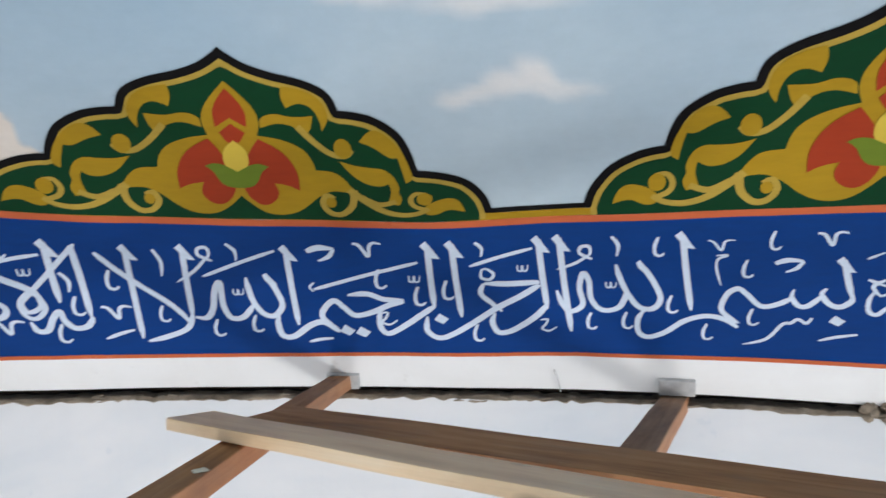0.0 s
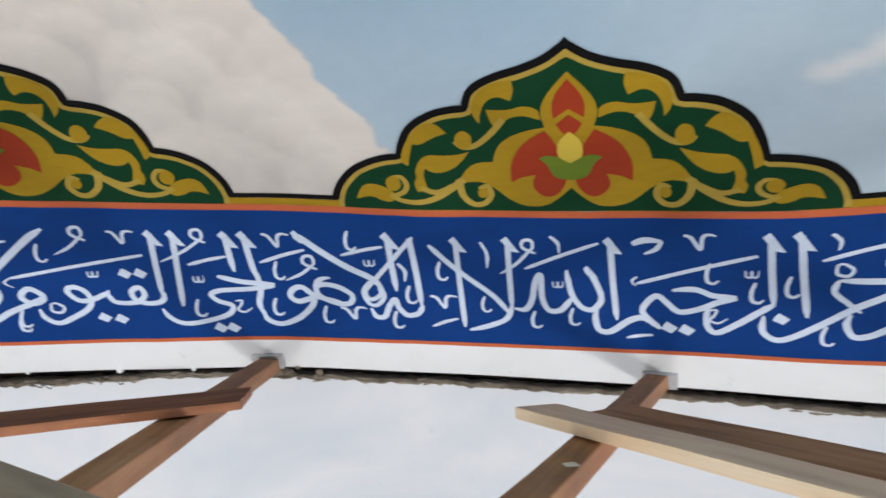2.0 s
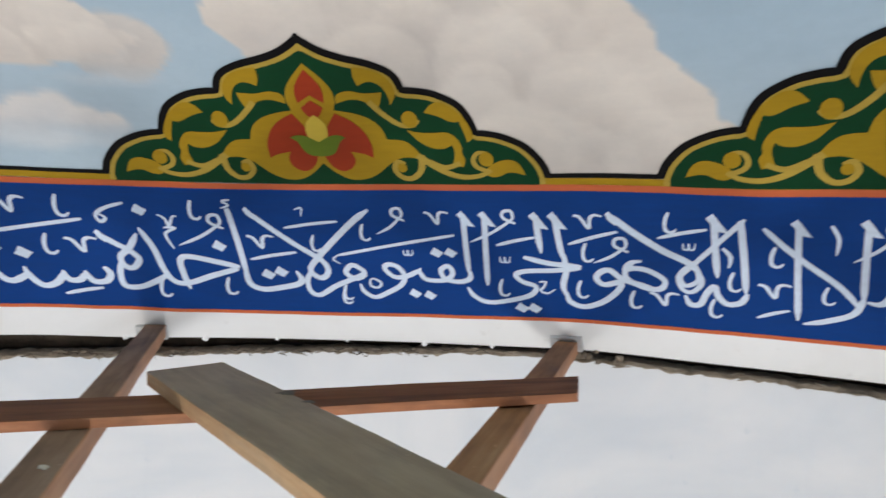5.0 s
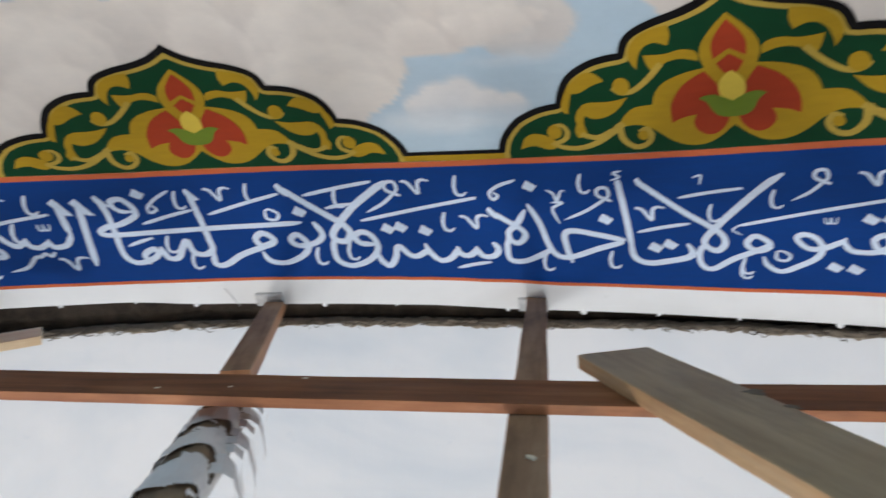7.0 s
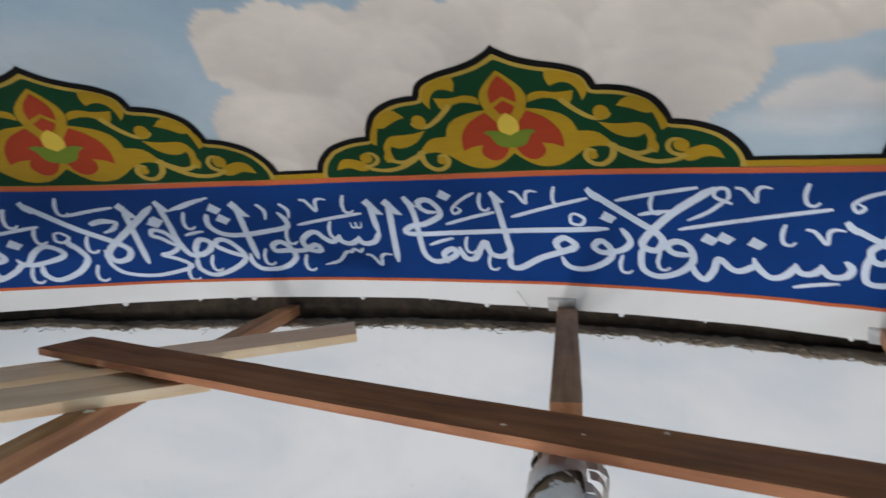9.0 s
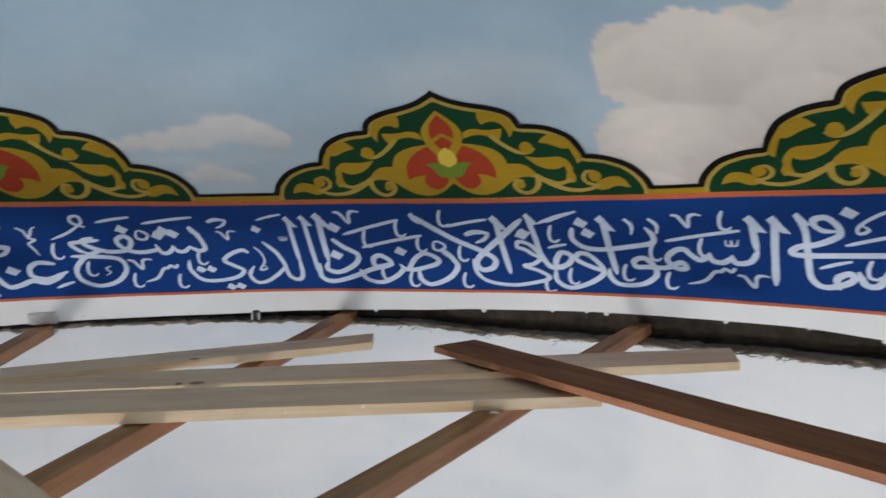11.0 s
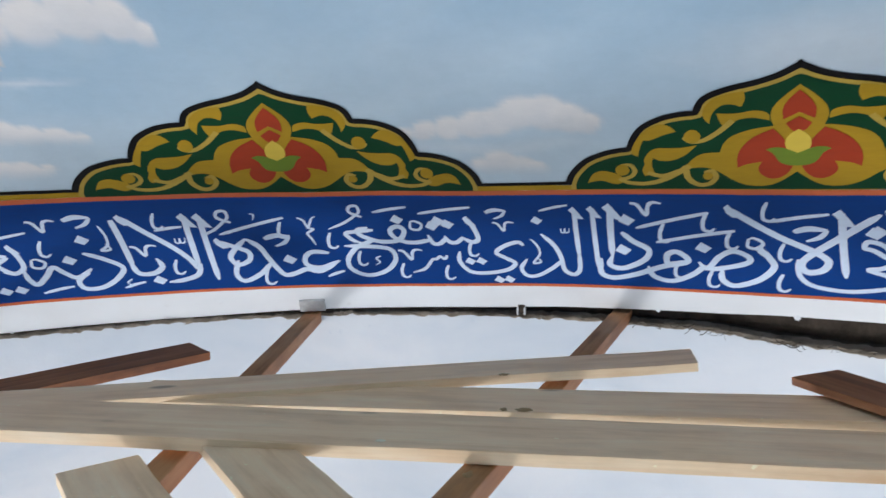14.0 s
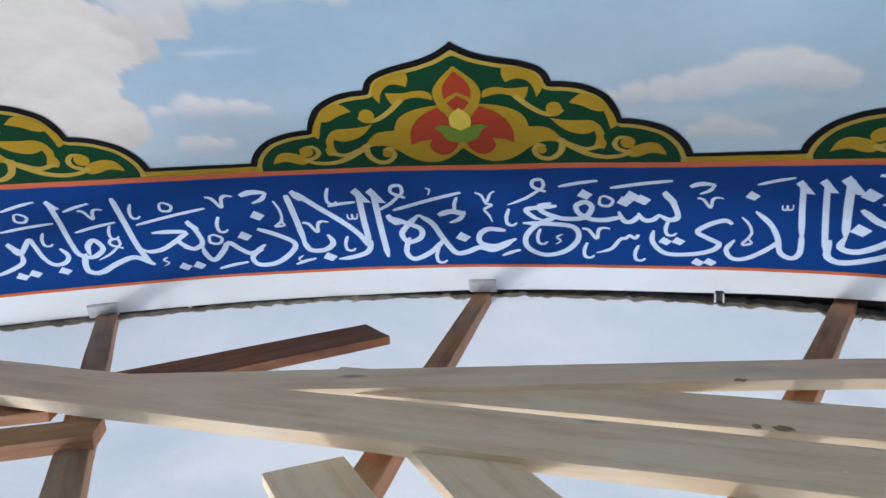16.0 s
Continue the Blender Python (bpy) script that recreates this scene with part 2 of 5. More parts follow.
def lattice_noise(u, v, seed, octaves=4):
    """Smooth random field over two arrays, 0 to 1."""
    table = np.random.RandomState(seed).rand(256, 256)
    total, amp, norm = np.zeros_like(u), 1.0, 0.0
    for k in range(octaves):
        iu, iv = np.floor(u).astype(int), np.floor(v).astype(int)
        fu, fv = u - iu, v - iv
        fu, fv = fu * fu * (3 - 2 * fu), fv * fv * (3 - 2 * fv)
        g = lambda a, b: table[(iu + a) % 256, (iv + b) % 256]
        total += amp * ((g(0, 0) * (1 - fu) + g(1, 0) * fu) * (1 - fv) + (g(0, 1) * (1 - fu) + g(1, 1) * fu) * fv)
        norm, amp, u, v = norm + amp, amp * 0.5, u * 2.03 + 17.1, v * 2.03 + 5.3
    return total / norm


# painted cumulus clouds: angle, height up the slope, half width and half height in metres, weight (1 dense, less: a thin veil)
CUMULUS = [
    (138.1, 0.466, .30, .22, 1), (133.3, 0.437, .20, .20, 1), (131.1, 0.218, .22, .17, 1), (129.3, 0.143, .12, .14, 1), (135.7, 0.214, .2, .2, 1), (144.1, 0.524, .34, .16, 1), (149.2, 0.570, .12, .1, 1), (134.3, 0.055, .3, .12, 1),
    (163.3, 0.510, .36, .14, 1), (157.8, 0.482, .14, .05, .9), (167.4, 0.367, .22, .2, 1), (169.4, 0.304, .16, .22, 1), (168.1, 0.203, .1, .1, .9),
    (171.3, 0.486, .2, .16, 1), (176.4, 0.500, .26, .18, 1), (181.5, 0.520, .2, .18, 1), (186.1, 0.479, .16, .14, 1), (189.6, 0.499, .13, .14, 1), (192.0, 0.437, .1, .11, 1), (192.4, 0.209, .14, .13, 1), (189.2, 0.293, .2, .2, 1), (190.9, 0.087, .18, .14, 1), (185.7, 0.294, .2, .2, 1),
    (257.0, 0.550, .26, .14, 1), (252.3, 0.592, .1, .05, .9), (257.5, 0.382, .16, .14, 1), (256.5, 0.236, .12, .13, 1), (261.3, 0.424, .3, .3, 1),
]
WISPS = [
    (103.6, 0.345, .17, .045, .85), (103.1, 0.385, .06, .05, .85), (106.0, 0.348, .08, .035, .7), (101.2, 0.365, .13, .026, .6), (104.4, 0.372, .07, .035, .7), (105.2, 0.572, .27, .04, .7), (109.8, 0.611, .12, .06, .8),
    (161.4, 0.139, .22, .06, .55), (157.3, 0.341, .16, .03, .3), (116.0, 0.302, .2, .1, .2),
    (248.9, 0.492, .15, .022, .5), (203.3, 0.471, .45, .16, .3), (221.8, 0.175, .3, .04, .3),
]
# small fair-weather clouds: height of the flat base, then puffs of angle, height, radius
PUFFS = [
    (0.195, ((227.6, 0.250, .035), (226.3, 0.260, .05), (224.7, 0.262, .06), (223.0, 0.281, .065), (221.6, 0.295, .07), (220.3, 0.326, .085), (218.6, 0.315, .08), (217.3, 0.288, .065), (216.3, 0.267, .05))),
    (0.065, ((222.9, 0.086, .05), (221.8, 0.110, .065), (220.6, 0.086, .055), (219.8, 0.071, .04))),
    (0.246, ((253.4, 0.256, .04), (251.7, 0.279, .06), (250.4, 0.273, .055), (248.9, 0.266, .05), (247.8, 0.255, .035))),
    (0.100, ((252.3, 0.125, .045), (251.3, 0.120, .05), (250.3, 0.110, .035))),
    (0.637, ((241.8, 0.676, .05), (243.1, 0.718, .08), (245.3, 0.730, .1), (247.9, 0.710, .1), (250.6, 0.701, .1), (252.7, 0.701, .1))),
    (0.176, ((163.0, 0.198, .06), (162.0, 0.223, .075), (160.7, 0.236, .075), (159.5, 0.211, .06), (158.2, 0.191, .05))),
]


def mural_colour(angle, s):
    x = np.radians(angle) * 3.0
    wu = (lattice_noise(x * 5 + 9, s * 5, 11) - 0.5) * 0.16
    wv = (lattice_noise(x * 5 + 40, s * 5 + 7, 12) - 0.5) * 0.16
    lump = lattice_noise(x * 9, s * 9, 5, 3)
    sky_lo, sky_hi = np.array([0.50, 0.60, 0.66]), np.array([0.34, 0.47, 0.58])
    k = np.clip((s + 0.0) / 0.75 + (lattice_noise(x * 1.3, s * 2, 3) - 0.5) * 0.9, 0, 1)[..., None]
    col = sky_lo * (1 - k) + sky_hi * k
    pale = np.clip(lattice_noise(x * 1.7 + 3, s * 4, 21) * 2.2 - 1.1, 0, 1)[..., None] * 0.35
    col = col * (1 - pale) + np.array([0.6, 0.66, 0.69]) * pale
    cover = np.zeros_like(x)
    shade = np.zeros_like(x)
    for a, h, rx, ry, wt in CUMULUS:
        dx = (x - math.radians(a) * 3.0 + wu * 0.8) / rx
        dy = (s - h + wv * 0.8) / ry
        d = np.sqrt(dx * dx + dy * dy) + (lump - 0.5) * 0.22
        m = np.clip((1.04 - d) / 0.09, 0, 1) * wt
        lit = np.clip(0.42 + 0.55 * dy + 0.22 * dx + (lump - 0.5) * 1.1, 0, 1)
        edge = np.clip((1.0 - d) / 0.45, 0, 1)
        tone = lit * 0.7 + 0.3 * (1 - edge)
        shade = shade * (1 - m) + tone * m
        cover = np.maximum(cover, m)
    # billows: many small rounded heaps that overlap from the top down
    rng = random.Random(31)
    heaps = []
    for a, h, rx, ry, wt in CUMULUS:
        for _ in range(5):
            u, k = rng.uniform(0, 2 * math.pi), rng.uniform(0.2, 1.0) ** 0.6
            heaps.append((h + ry * 0.95 * k * math.sin(u), math.radians(a) * 3.0 + rx * 0.95 * k * math.cos(u), rng.uniform(0.08, 0.21), k, wt))
    for h, ax, r, k, wt in sorted(heaps, reverse=True):
        near = np.hypot(x - ax + wu * 0.35, s - h + wv * 0.35) / r + (lump - 0.5) * 0.15
        m = np.clip((1.03 - near) / 0.12, 0, 1) * np.clip(1.5 + (s - h) / r * 1.1, 0.0, 1.0)
        m = m * np.where(cover > 0.5, 1.0, (k > 0.8) * (r < 0.12) * 1.0)
        heap_tone = np.clip(0.5 + 0.42 * (s - h) / r + 0.35 * (near - 0.5), 0, 1)
        shade = shade * (1 - 0.5 * m) + heap_tone * 0.5 * m
        cover = np.maximum(cover, m * wt)
    light, dark = np.array([0.84, 0.76, 0.675]), np.array([0.57, 0.505, 0.455])
    tone = np.clip(shade * 1.1 - 0.05, 0, 1)[..., None]
    body = dark * (1 - tone) + light * tone
    c = (cover * (0.9 + 0.1 * lump))[..., None]
    col = col * (1 - c) + body * c
    for a, h, rx, ry, wt in WISPS:
        dx = (x - math.radians(a) * 3.0 + wu * 1.3) / rx
        dy = (s - h + wv * 0.5 - 0.0) / ry
        d = np.sqrt(dx * dx + np.where(dy < 0, dy * 1.25, dy) ** 2) + (lump - 0.5) * 0.5
        m = (np.clip((1.05 - d) / 0.75, 0, 1) * wt)[..., None]
        col = col * (1 - m) + np.array([0.76, 0.75, 0.74]) * m
    for base, puffs in PUFFS:
        cover, tone = np.zeros_like(x), np.zeros_like(x)
        for a, h, r in puffs:
            d = np.hypot(x - math.radians(a) * 3.0 + wu * 0.3, s - h + wv * 0.3) / r + (lump - 0.5) * 0.25
            m = np.clip((1.05 - d) / 0.3, 0, 1)
            tone = tone * (1 - m) + np.clip(0.6 + 0.6 * (s - h) / r + (lump - 0.5) * 0.6, 0, 1) * m
            cover = np.maximum(cover, m)
        m = (cover * np.clip((s - base + 0.03 + wv * 0.2) / 0.06, 0, 1) * 0.88)[..., None]
        tone = tone[..., None]
        col = col * (1 - m) + (np.array([0.6, 0.6, 0.61]) * (1 - tone) + np.array([0.8, 0.75, 0.71]) * tone) * m
    return col


def build_dome():
    cols = 1200
    rows = [-0.727 + 0.0145 * i for i in range(106)]
    top = BALL * (math.pi / 2 - LAT0)
    rows += [rows[-1] + (top - 0.02 - rows[-1]) * (k / 12) for k in range(1, 13)]
    ang = np.arange(cols) * 360.0 / cols
    A, Sg = np.meshgrid(ang, np.array(rows))
    rim = np.array([along(RIM_FOOT, a) for a in ang])[None, :]
    Sg = np.where(Sg < -0.6, -0.6 + (Sg + 0.6) * (rim + 0.6) / (rows[0] + 0.6), Sg)
    lat = LAT0 + Sg / BALL
    r = BALL * np.cos(lat)
    P = np.stack([r * np.cos(np.radians(A)), r * np.sin(np.radians(A)), CENTRE_Z + BALL * np.sin(lat)], -1).reshape(-1, 3)
    i, j = np.meshgrid(np.arange(cols), np.arange(len(rows) - 1))
    a, b = j * cols + i, j * cols + (i + 1) % cols
    F = np.stack([a, a + cols, b + cols, b], -1).reshape(-1, 4)
    ob = mesh_object("dome_mural", P, F.tolist(), MURAL, None, True)
    col = mural_colour(A, Sg).reshape(-1, 3)
    attr = ob.data.attributes.new("mural", "FLOAT_COLOR", "POINT")
    attr.data.foreach_set("color", np.concatenate([col, np.ones((len(col), 1))], 1).ravel())
    tagged(ob, "dome ceiling painted as pale blue sky with cream clouds", "ceiling", kind="structure")
    # shell behind the paint, and its cut lower edge
    outer = [on_dome(k * 3, along(RIM_FOOT, k * 3) if s is None else s, -0.09) for s in (None, -0.3, 0.3, 0.9, 1.6, 2.4, top - 0.05) for k in range(120)]
    rim = [on_dome(k * 3, along(RIM_FOOT, k * 3), 0) for k in range(120)]
    faces = [(n * 120 + k, n * 120 + (k + 1) % 120, (n + 1) * 120 + (k + 1) % 120, (n + 1) * 120 + k) for n in range(6) for k in range(120)]
    faces += [(k, 840 + k, 840 + (k + 1) % 120, (k + 1) % 120) for k in range(120)]
    faces.append(tuple(range(720, 840)))
    shell = mesh_object("dome_shell", outer + rim, faces, OUTER_CEMENT)
    tagged(shell, "thin grey cement shell of the dome, with a cut lower edge", "ceiling", kind="structure")


def painted_ring(name, foot, head, lift, mat, label, wobble=0.002, seed=0):
    """A painted stripe between two lines, each given as knots and an offset in metres."""
    n = 720
    m = max(2, int((head[1] - foot[1] + along(head[0], 120) - along(foot[0], 120)) / 0.04) + 1)
    v = []
    for k in range(m + 1):
        for i in range(n):
            a = i * 0.5
            s0, s1 = along(foot[0], a) + foot[1], along(head[0], a) + head[1]
            w = wobble * (noise.noise((i * 0.08, seed, 3.3)) + 0.5 * noise.noise((i * 0.35, seed, 9.1)))
            v.append(on_dome(a, s0 + (s1 - s0) * k / m + w, lift))
    f = [(k * n + i, (k + 1) * n + i, (k + 1) * n + (i + 1) % n, k * n + (i + 1) % n) for k in range(m) for i in range(n)]
    return tagged(mesh_object(name, v, f, mat, None, True), label, "painted band", kind="structure")


build_dome()
painted_ring("white_rim", (RIM_FOOT, 0), (BAND_FOOT, -0.005), 0.001, WHITE_STRIP, "plain white painted rim below the blue lettered band", 0.0)
painted_ring("blue_band", (BAND_FOOT, 0), (BAND_TOP, 0), 0.001, BLUE, "deep blue painted band round the foot of the dome", 0.0)
painted_ring("orange_line_lower", (BAND_FOOT, -0.008), (BAND_FOOT, 0.008), 0.0022, ORANGE, "thin hand-painted orange line under the blue band", 0.003, seed=4)
painted_ring("orange_line_upper", (BAND_TOP, -0.0115), (BAND_TOP, 0.0115), 0.0022, ORANGE, "thin hand-painted orange line over the blue band", 0.003, seed=7)
painted_ring("ochre_line", (BAND_TOP, 0.0115), (BAND_TOP, 0.0355), 0.0018, GOLD, "ochre yellow line joining the painted crests", 0.002, seed=8)
painted_ring("black_line", (BAND_TOP, 0.0355), (BAND_TOP, 0.0515), 0.0014, BLACK, "black outline joining the painted crests", 0.002, seed=9)


# ---- the drum below the dome ----
DRUM_FILL_GAPS = [(-66, -40), (40, 62)]     # openings in the drum, in degrees, added for the two fill lamps


def drum_opening(p, q):
    a = math.degrees(math.atan2(p[1], p[0]))
    return any(lo <= a < hi for lo, hi in DRUM_FILL_GAPS) and -1.75 < (p[2] + q[2]) / 2 < -0.5


def ring_wall(name, radius, z0, z1, mat, label, ragged=0.0, depth=0.0, seed=0, rows=6):
    n = 720
    v = []
    for k in range(rows + 1):
        f = k / rows
        for i in range(n):
            a = 2 * math.pi * i / n
            e = 0.0
            if ragged:
                e = ragged * (noise.noise((i * 0.03, seed, 0)) + 0.7 * noise.noise((i * 0.17, seed, 4)) + 0.8 * noise.noise((i * 0.71, seed, 8))) * f ** 6
                e += f ** 6 * (along(LEDGE, math.degrees(a)) - z1)
            r = radius + depth * noise.noise((i * 0.11, k * 0.9, seed + 2.0))
            v.append((r * math.cos(a), r * math.sin(a), z0 + (z1 - z0) * f ** 0.6 + e))
    f = [(k * n + i, (k + 1) * n + i, (k + 1) * n + (i + 1) % n, k * n + (i + 1) % n) for k in range(rows) for i in range(n)]
    return v, f


def build_drum():
    n, rows = 720, 7
    v, f = ring_wall("drum_wall", DRUM - 0.02, HALL_TOP, -0.398, WALL_WHITE, "", 0.008, 0.0, 1, rows)
    f = [q for q in f if not drum_opening(v[q[0]], v[q[1]])]
    base = len(v)
    for i in range(n):     # broken ledge on top of the plaster
        a, z = 2 * math.pi * i / n, v[rows * n + i][2]
        v.append(((DRUM + 0.1) * math.cos(a), (DRUM + 0.1) * math.sin(a), z + 0.012))
    f += [(rows * n + i, base + i, base + (i + 1) % n, rows * n + (i + 1) % n) for i in range(n)]
    ob = mesh_object("drum_wall", v, f, WALL_WHITE)
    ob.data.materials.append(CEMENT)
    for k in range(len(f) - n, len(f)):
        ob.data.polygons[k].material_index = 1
    tagged(ob, "smooth white painted drum wall with a ragged plaster edge", "wall", kind="structure")
    # broken edge of the plaster: a crumbling lip
    lip, lf = [], []
    for i in range(1440):
        a = 2 * math.pi * i / 1440
        z = v[rows * n + (i // 2) % n][2]
        w = 0.005 + 0.014 * abs(noise.noise((i * 0.09, 2, 2))) + 0.012 * abs(noise.noise((i * 0.41, 5, 2)))
        for r, dz in ((DRUM - 0.023, -w), (DRUM - 0.032 - 0.012 * abs(noise.noise((i * 0.3, 1, 1))), -w * 0.4), (DRUM - 0.024, 0.004), (DRUM + 0.03, 0.012)):
            lip.append((r * math.cos(a), r * math.sin(a), z + dz + 0.006 * noise.noise((i * 0.53, dz * 90, 6))))
    for i in range(1440):
        for k in range(3):
            lf.append((i * 4 + k, i * 4 + k + 1, ((i + 1) % 1440) * 4 + k + 1, ((i + 1) % 1440) * 4 + k))
    tagged(mesh_object("plaster_edge", lip, lf, CRUMB), "crumbling broken plaster edge along the top of the drum wall", "wall edge", kind="structure")
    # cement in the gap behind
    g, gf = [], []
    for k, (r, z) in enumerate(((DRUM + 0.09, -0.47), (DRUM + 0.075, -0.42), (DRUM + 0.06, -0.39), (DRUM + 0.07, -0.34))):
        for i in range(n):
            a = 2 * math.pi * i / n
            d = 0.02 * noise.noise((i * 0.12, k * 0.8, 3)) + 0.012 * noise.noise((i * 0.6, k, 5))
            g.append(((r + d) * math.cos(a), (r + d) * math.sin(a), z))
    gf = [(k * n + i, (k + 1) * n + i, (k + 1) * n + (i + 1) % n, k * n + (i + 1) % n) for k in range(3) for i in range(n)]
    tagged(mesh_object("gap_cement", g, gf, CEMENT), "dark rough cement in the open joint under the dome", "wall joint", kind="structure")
    back = [((DRUM + 0.3) * math.cos(2 * math.pi * i / 90), (DRUM + 0.3) * math.sin(2 * math.pi * i / 90), z) for z in (HALL_TOP, 0.2) for i in range(90)]
    tagged(mesh_object("drum_back", back, [(i, 90 + i, 90 + (i + 1) % 90, (i + 1) % 90) for i in range(90) if not drum_opening((back[i][0], back[i][1], -1.1), (0, 0, -1.1))], OUTER_CEMENT), "grey cement outer face of the drum", "wall", kind="structure")


build_drum()


def build_hall():
    """The plain hall under the dome, out of view, which closes the place and lets in the daylight through added
    openings.
    """
    n = 90
    v = [(DRUM * math.cos(2 * math.pi * i / n), DRUM * math.sin(2 * math.pi * i / n), HALL_TOP) for i in range(n)]
    for i in range(n):
        a = 2 * math.pi * i / n
        k = HALL / max(abs(math.cos(a)), abs(math.sin(a)))
        v.append((k * math.cos(a), k * math.sin(a), HALL_TOP))
    tagged(mesh_object("hall_ceiling", v, [(i, (i + 1) % n, n + (i + 1) % n, n + i) for i in range(n)], WALL_WHITE), "plain white ceiling round the opening of the dome", "ceiling", kind="structure")
    h = HALL + 0.4
    tagged(mesh_object("hall_floor", [(-h, -h, HALL_FLOOR), (h, -h, HALL_FLOOR), (h, h, HALL_FLOOR), (-h, h, HALL_FLOOR)], [(0, 1, 2, 3)], FLOOR), "pale concrete hall floor", "floor", kind="structure")
    for name, axis, side in (("wall_east", "x", 1), ("wall_west", "x", -1), ("wall_north", "y", 1), ("wall_south", "y", -1)):
        holes = sorted(c for ax, sd, c in HALL_OPENINGS if (ax, sd) == (axis, side))
        bm = bmesh.new()

        def box(u0, u1, z0, z1):
            m = Matrix.Diagonal((0.25, u1 - u0, z1 - z0, 1)) if axis == "x" else Matrix.Diagonal((u1 - u0, 0.25, z1 - z0, 1))
            c = (side * (HALL + 0.13), (u0 + u1) / 2, (z0 + z1) / 2) if axis == "x" else ((u0 + u1) / 2, side * (HALL + 0.13), (z0 + z1) / 2)
            bmesh.ops.create_cube(bm, size=1, matrix=Matrix.Translation(c) @ m)

        u = -HALL
        for c in holes:
            box(u, c - 0.75, HALL_FLOOR, HALL_TOP)
            box(c - 0.75, c + 0.75, HALL_FLOOR, -5.1)
            box(c - 0.75, c + 0.75, -2.9, HALL_TOP)
            u = c + 0.75
        box(u, HALL, HALL_FLOOR, HALL_TOP)
        tagged(part(name, bm, WALL_WHITE, None), "plain white hall wall out of view, with added window openings", "wall", kind="structure")


build_hall()


# ---- timber of the scaffold ----
LAID = []  # every timber's place, for what lies on it


def timber(name, a, b, width, thick, mat, label, category, group, skew=(0.0, 0.0), sag=0.0, wear=0.003, cross=0.0):
    """A sawn board whose upper face runs from a to b (both at its top's middle)."""
    a, b = Vector(a), Vector(b)
    L = (b - a).length
    ex = (b - a) / L
    ey = Vector((0, 0, 1)).cross(ex).normalized()
    ez = ex.cross(ey)
    bm = bmesh.new()
    n = max(6, int(L / 0.06))
    seed = a.x * 3.1 + a.y * 1.7
    prof = [(-0.5, -0.04), (-0.5, -0.96), (-0.47, -1), (0.47, -1), (0.5, -0.96), (0.5, -0.04), (0.47, 0), (0.2, 0), (-0.2, 0), (-0.47, 0)]
    rings = []
    for i in range(n + 1):
        f = i / n
        ring = []
        for py, pz in prof:
            y = py * width + wear * noise.noise((f * L * 3.0, py * 2 + seed, 1)) + 0.5 * wear * noise.noise((f * L * 14, py * 3 + seed, 5))
            z = pz * thick + wear * 0.5 * noise.noise((f * L * 4, pz + seed, 9)) - sag * 4 * f * (1 - f) + cross * py * width
            x = f * L
            if i == 0:
                x += skew[0] * py * width + wear * noise.noise((py * 5, pz * 3, seed))
            if i == n:
                x += skew[1] * py * width + wear * noise.noise((py * 5, pz * 3, seed + 7))
            ring.append(bm.verts.new((x, y, z)))
        rings.append(ring)
    m = len(prof)
    for i in range(n):
        for k in range(m):
            bm.faces.new((rings[i][k], rings[i + 1][k], rings[i + 1][(k + 1) % m], rings[i][(k + 1) % m]))
    bm.faces.new(rings[0])
    bm.faces.new(rings[n][::-1])
    bmesh.ops.recalc_face_normals(bm, faces=bm.faces)
    for face in bm.faces:
        # upright faces get the brightened side colour
        if abs(face.normal.z) < 0.75:
            face.material_index = 1
    ob = part(name, bm, mat, None)
    ob.data.materials.append(BRIGHT_SIDES[mat])
    rot = Matrix((ex, ey, ez)).transposed().to_4x4()
    ob.matrix_world = Matrix.Translation(a) @ rot
    LAID.append((Vector(a), ex.copy(), ey.copy(), L, width, sag))
    return tagged(ob, label, category, group)


def timber_top(x, y):
    """Height of the uppermost timber over a place of the plan."""
    best = -1.0
    for a, ex, ey, L, width, sag in LAID:
        d = Vector((x - a.x, y - a.y, 0))
        f = d.dot(ex) / L
        if -0.02 < f < 1.02 and abs(d.dot(ey)) < width / 2:
            best = max(best, a.z + ex.z * f * L - sag * 4 * f * (1 - f))
    return best


JOISTS = [  # inner end, wall end, width
    ((-0.401, 1.900, -0.375), (-0.369, 3.511, -0.375), 0.078),
    ((-0.846, 1.547, -0.338), (-1.405, 3.238, -0.334), 0.066),
    ((-1.204, 1.255, -0.330), (-2.495, 2.497, -0.330), 0.069),
    ((-1.133, 0.836, -0.330), (-3.305, 1.239, -0.330), 0.069),
    ((-2.386, 0.357, -0.345), (-3.523, 0.225, -0.345), 0.072),
    ((-1.365, -0.621, -0.375), (-3.416, -0.889, -0.375), 0.063),
    ((-0.924, -0.947, -0.367), (-2.884, -2.036, -0.363), 0.065),
    ((-0.813, -1.440, -0.375), (-1.964, -2.933, -0.374), 0.065),
    ((-0.484, -1.445, -0.375), (-0.586, -3.481, -0.375), 0.071),
]
GROUP_J = "joists of the scaffold"
for k, (inner, outer, width) in enumerate(JOISTS):
    timber("joist", inner, outer, width, 0.046, BROWN if k in (1, 2, 5, 6, 7) else DUSTY, "worn brown hardwood joist with its end set in the wall joint", "joist", GROUP_J, wear=0.0022)


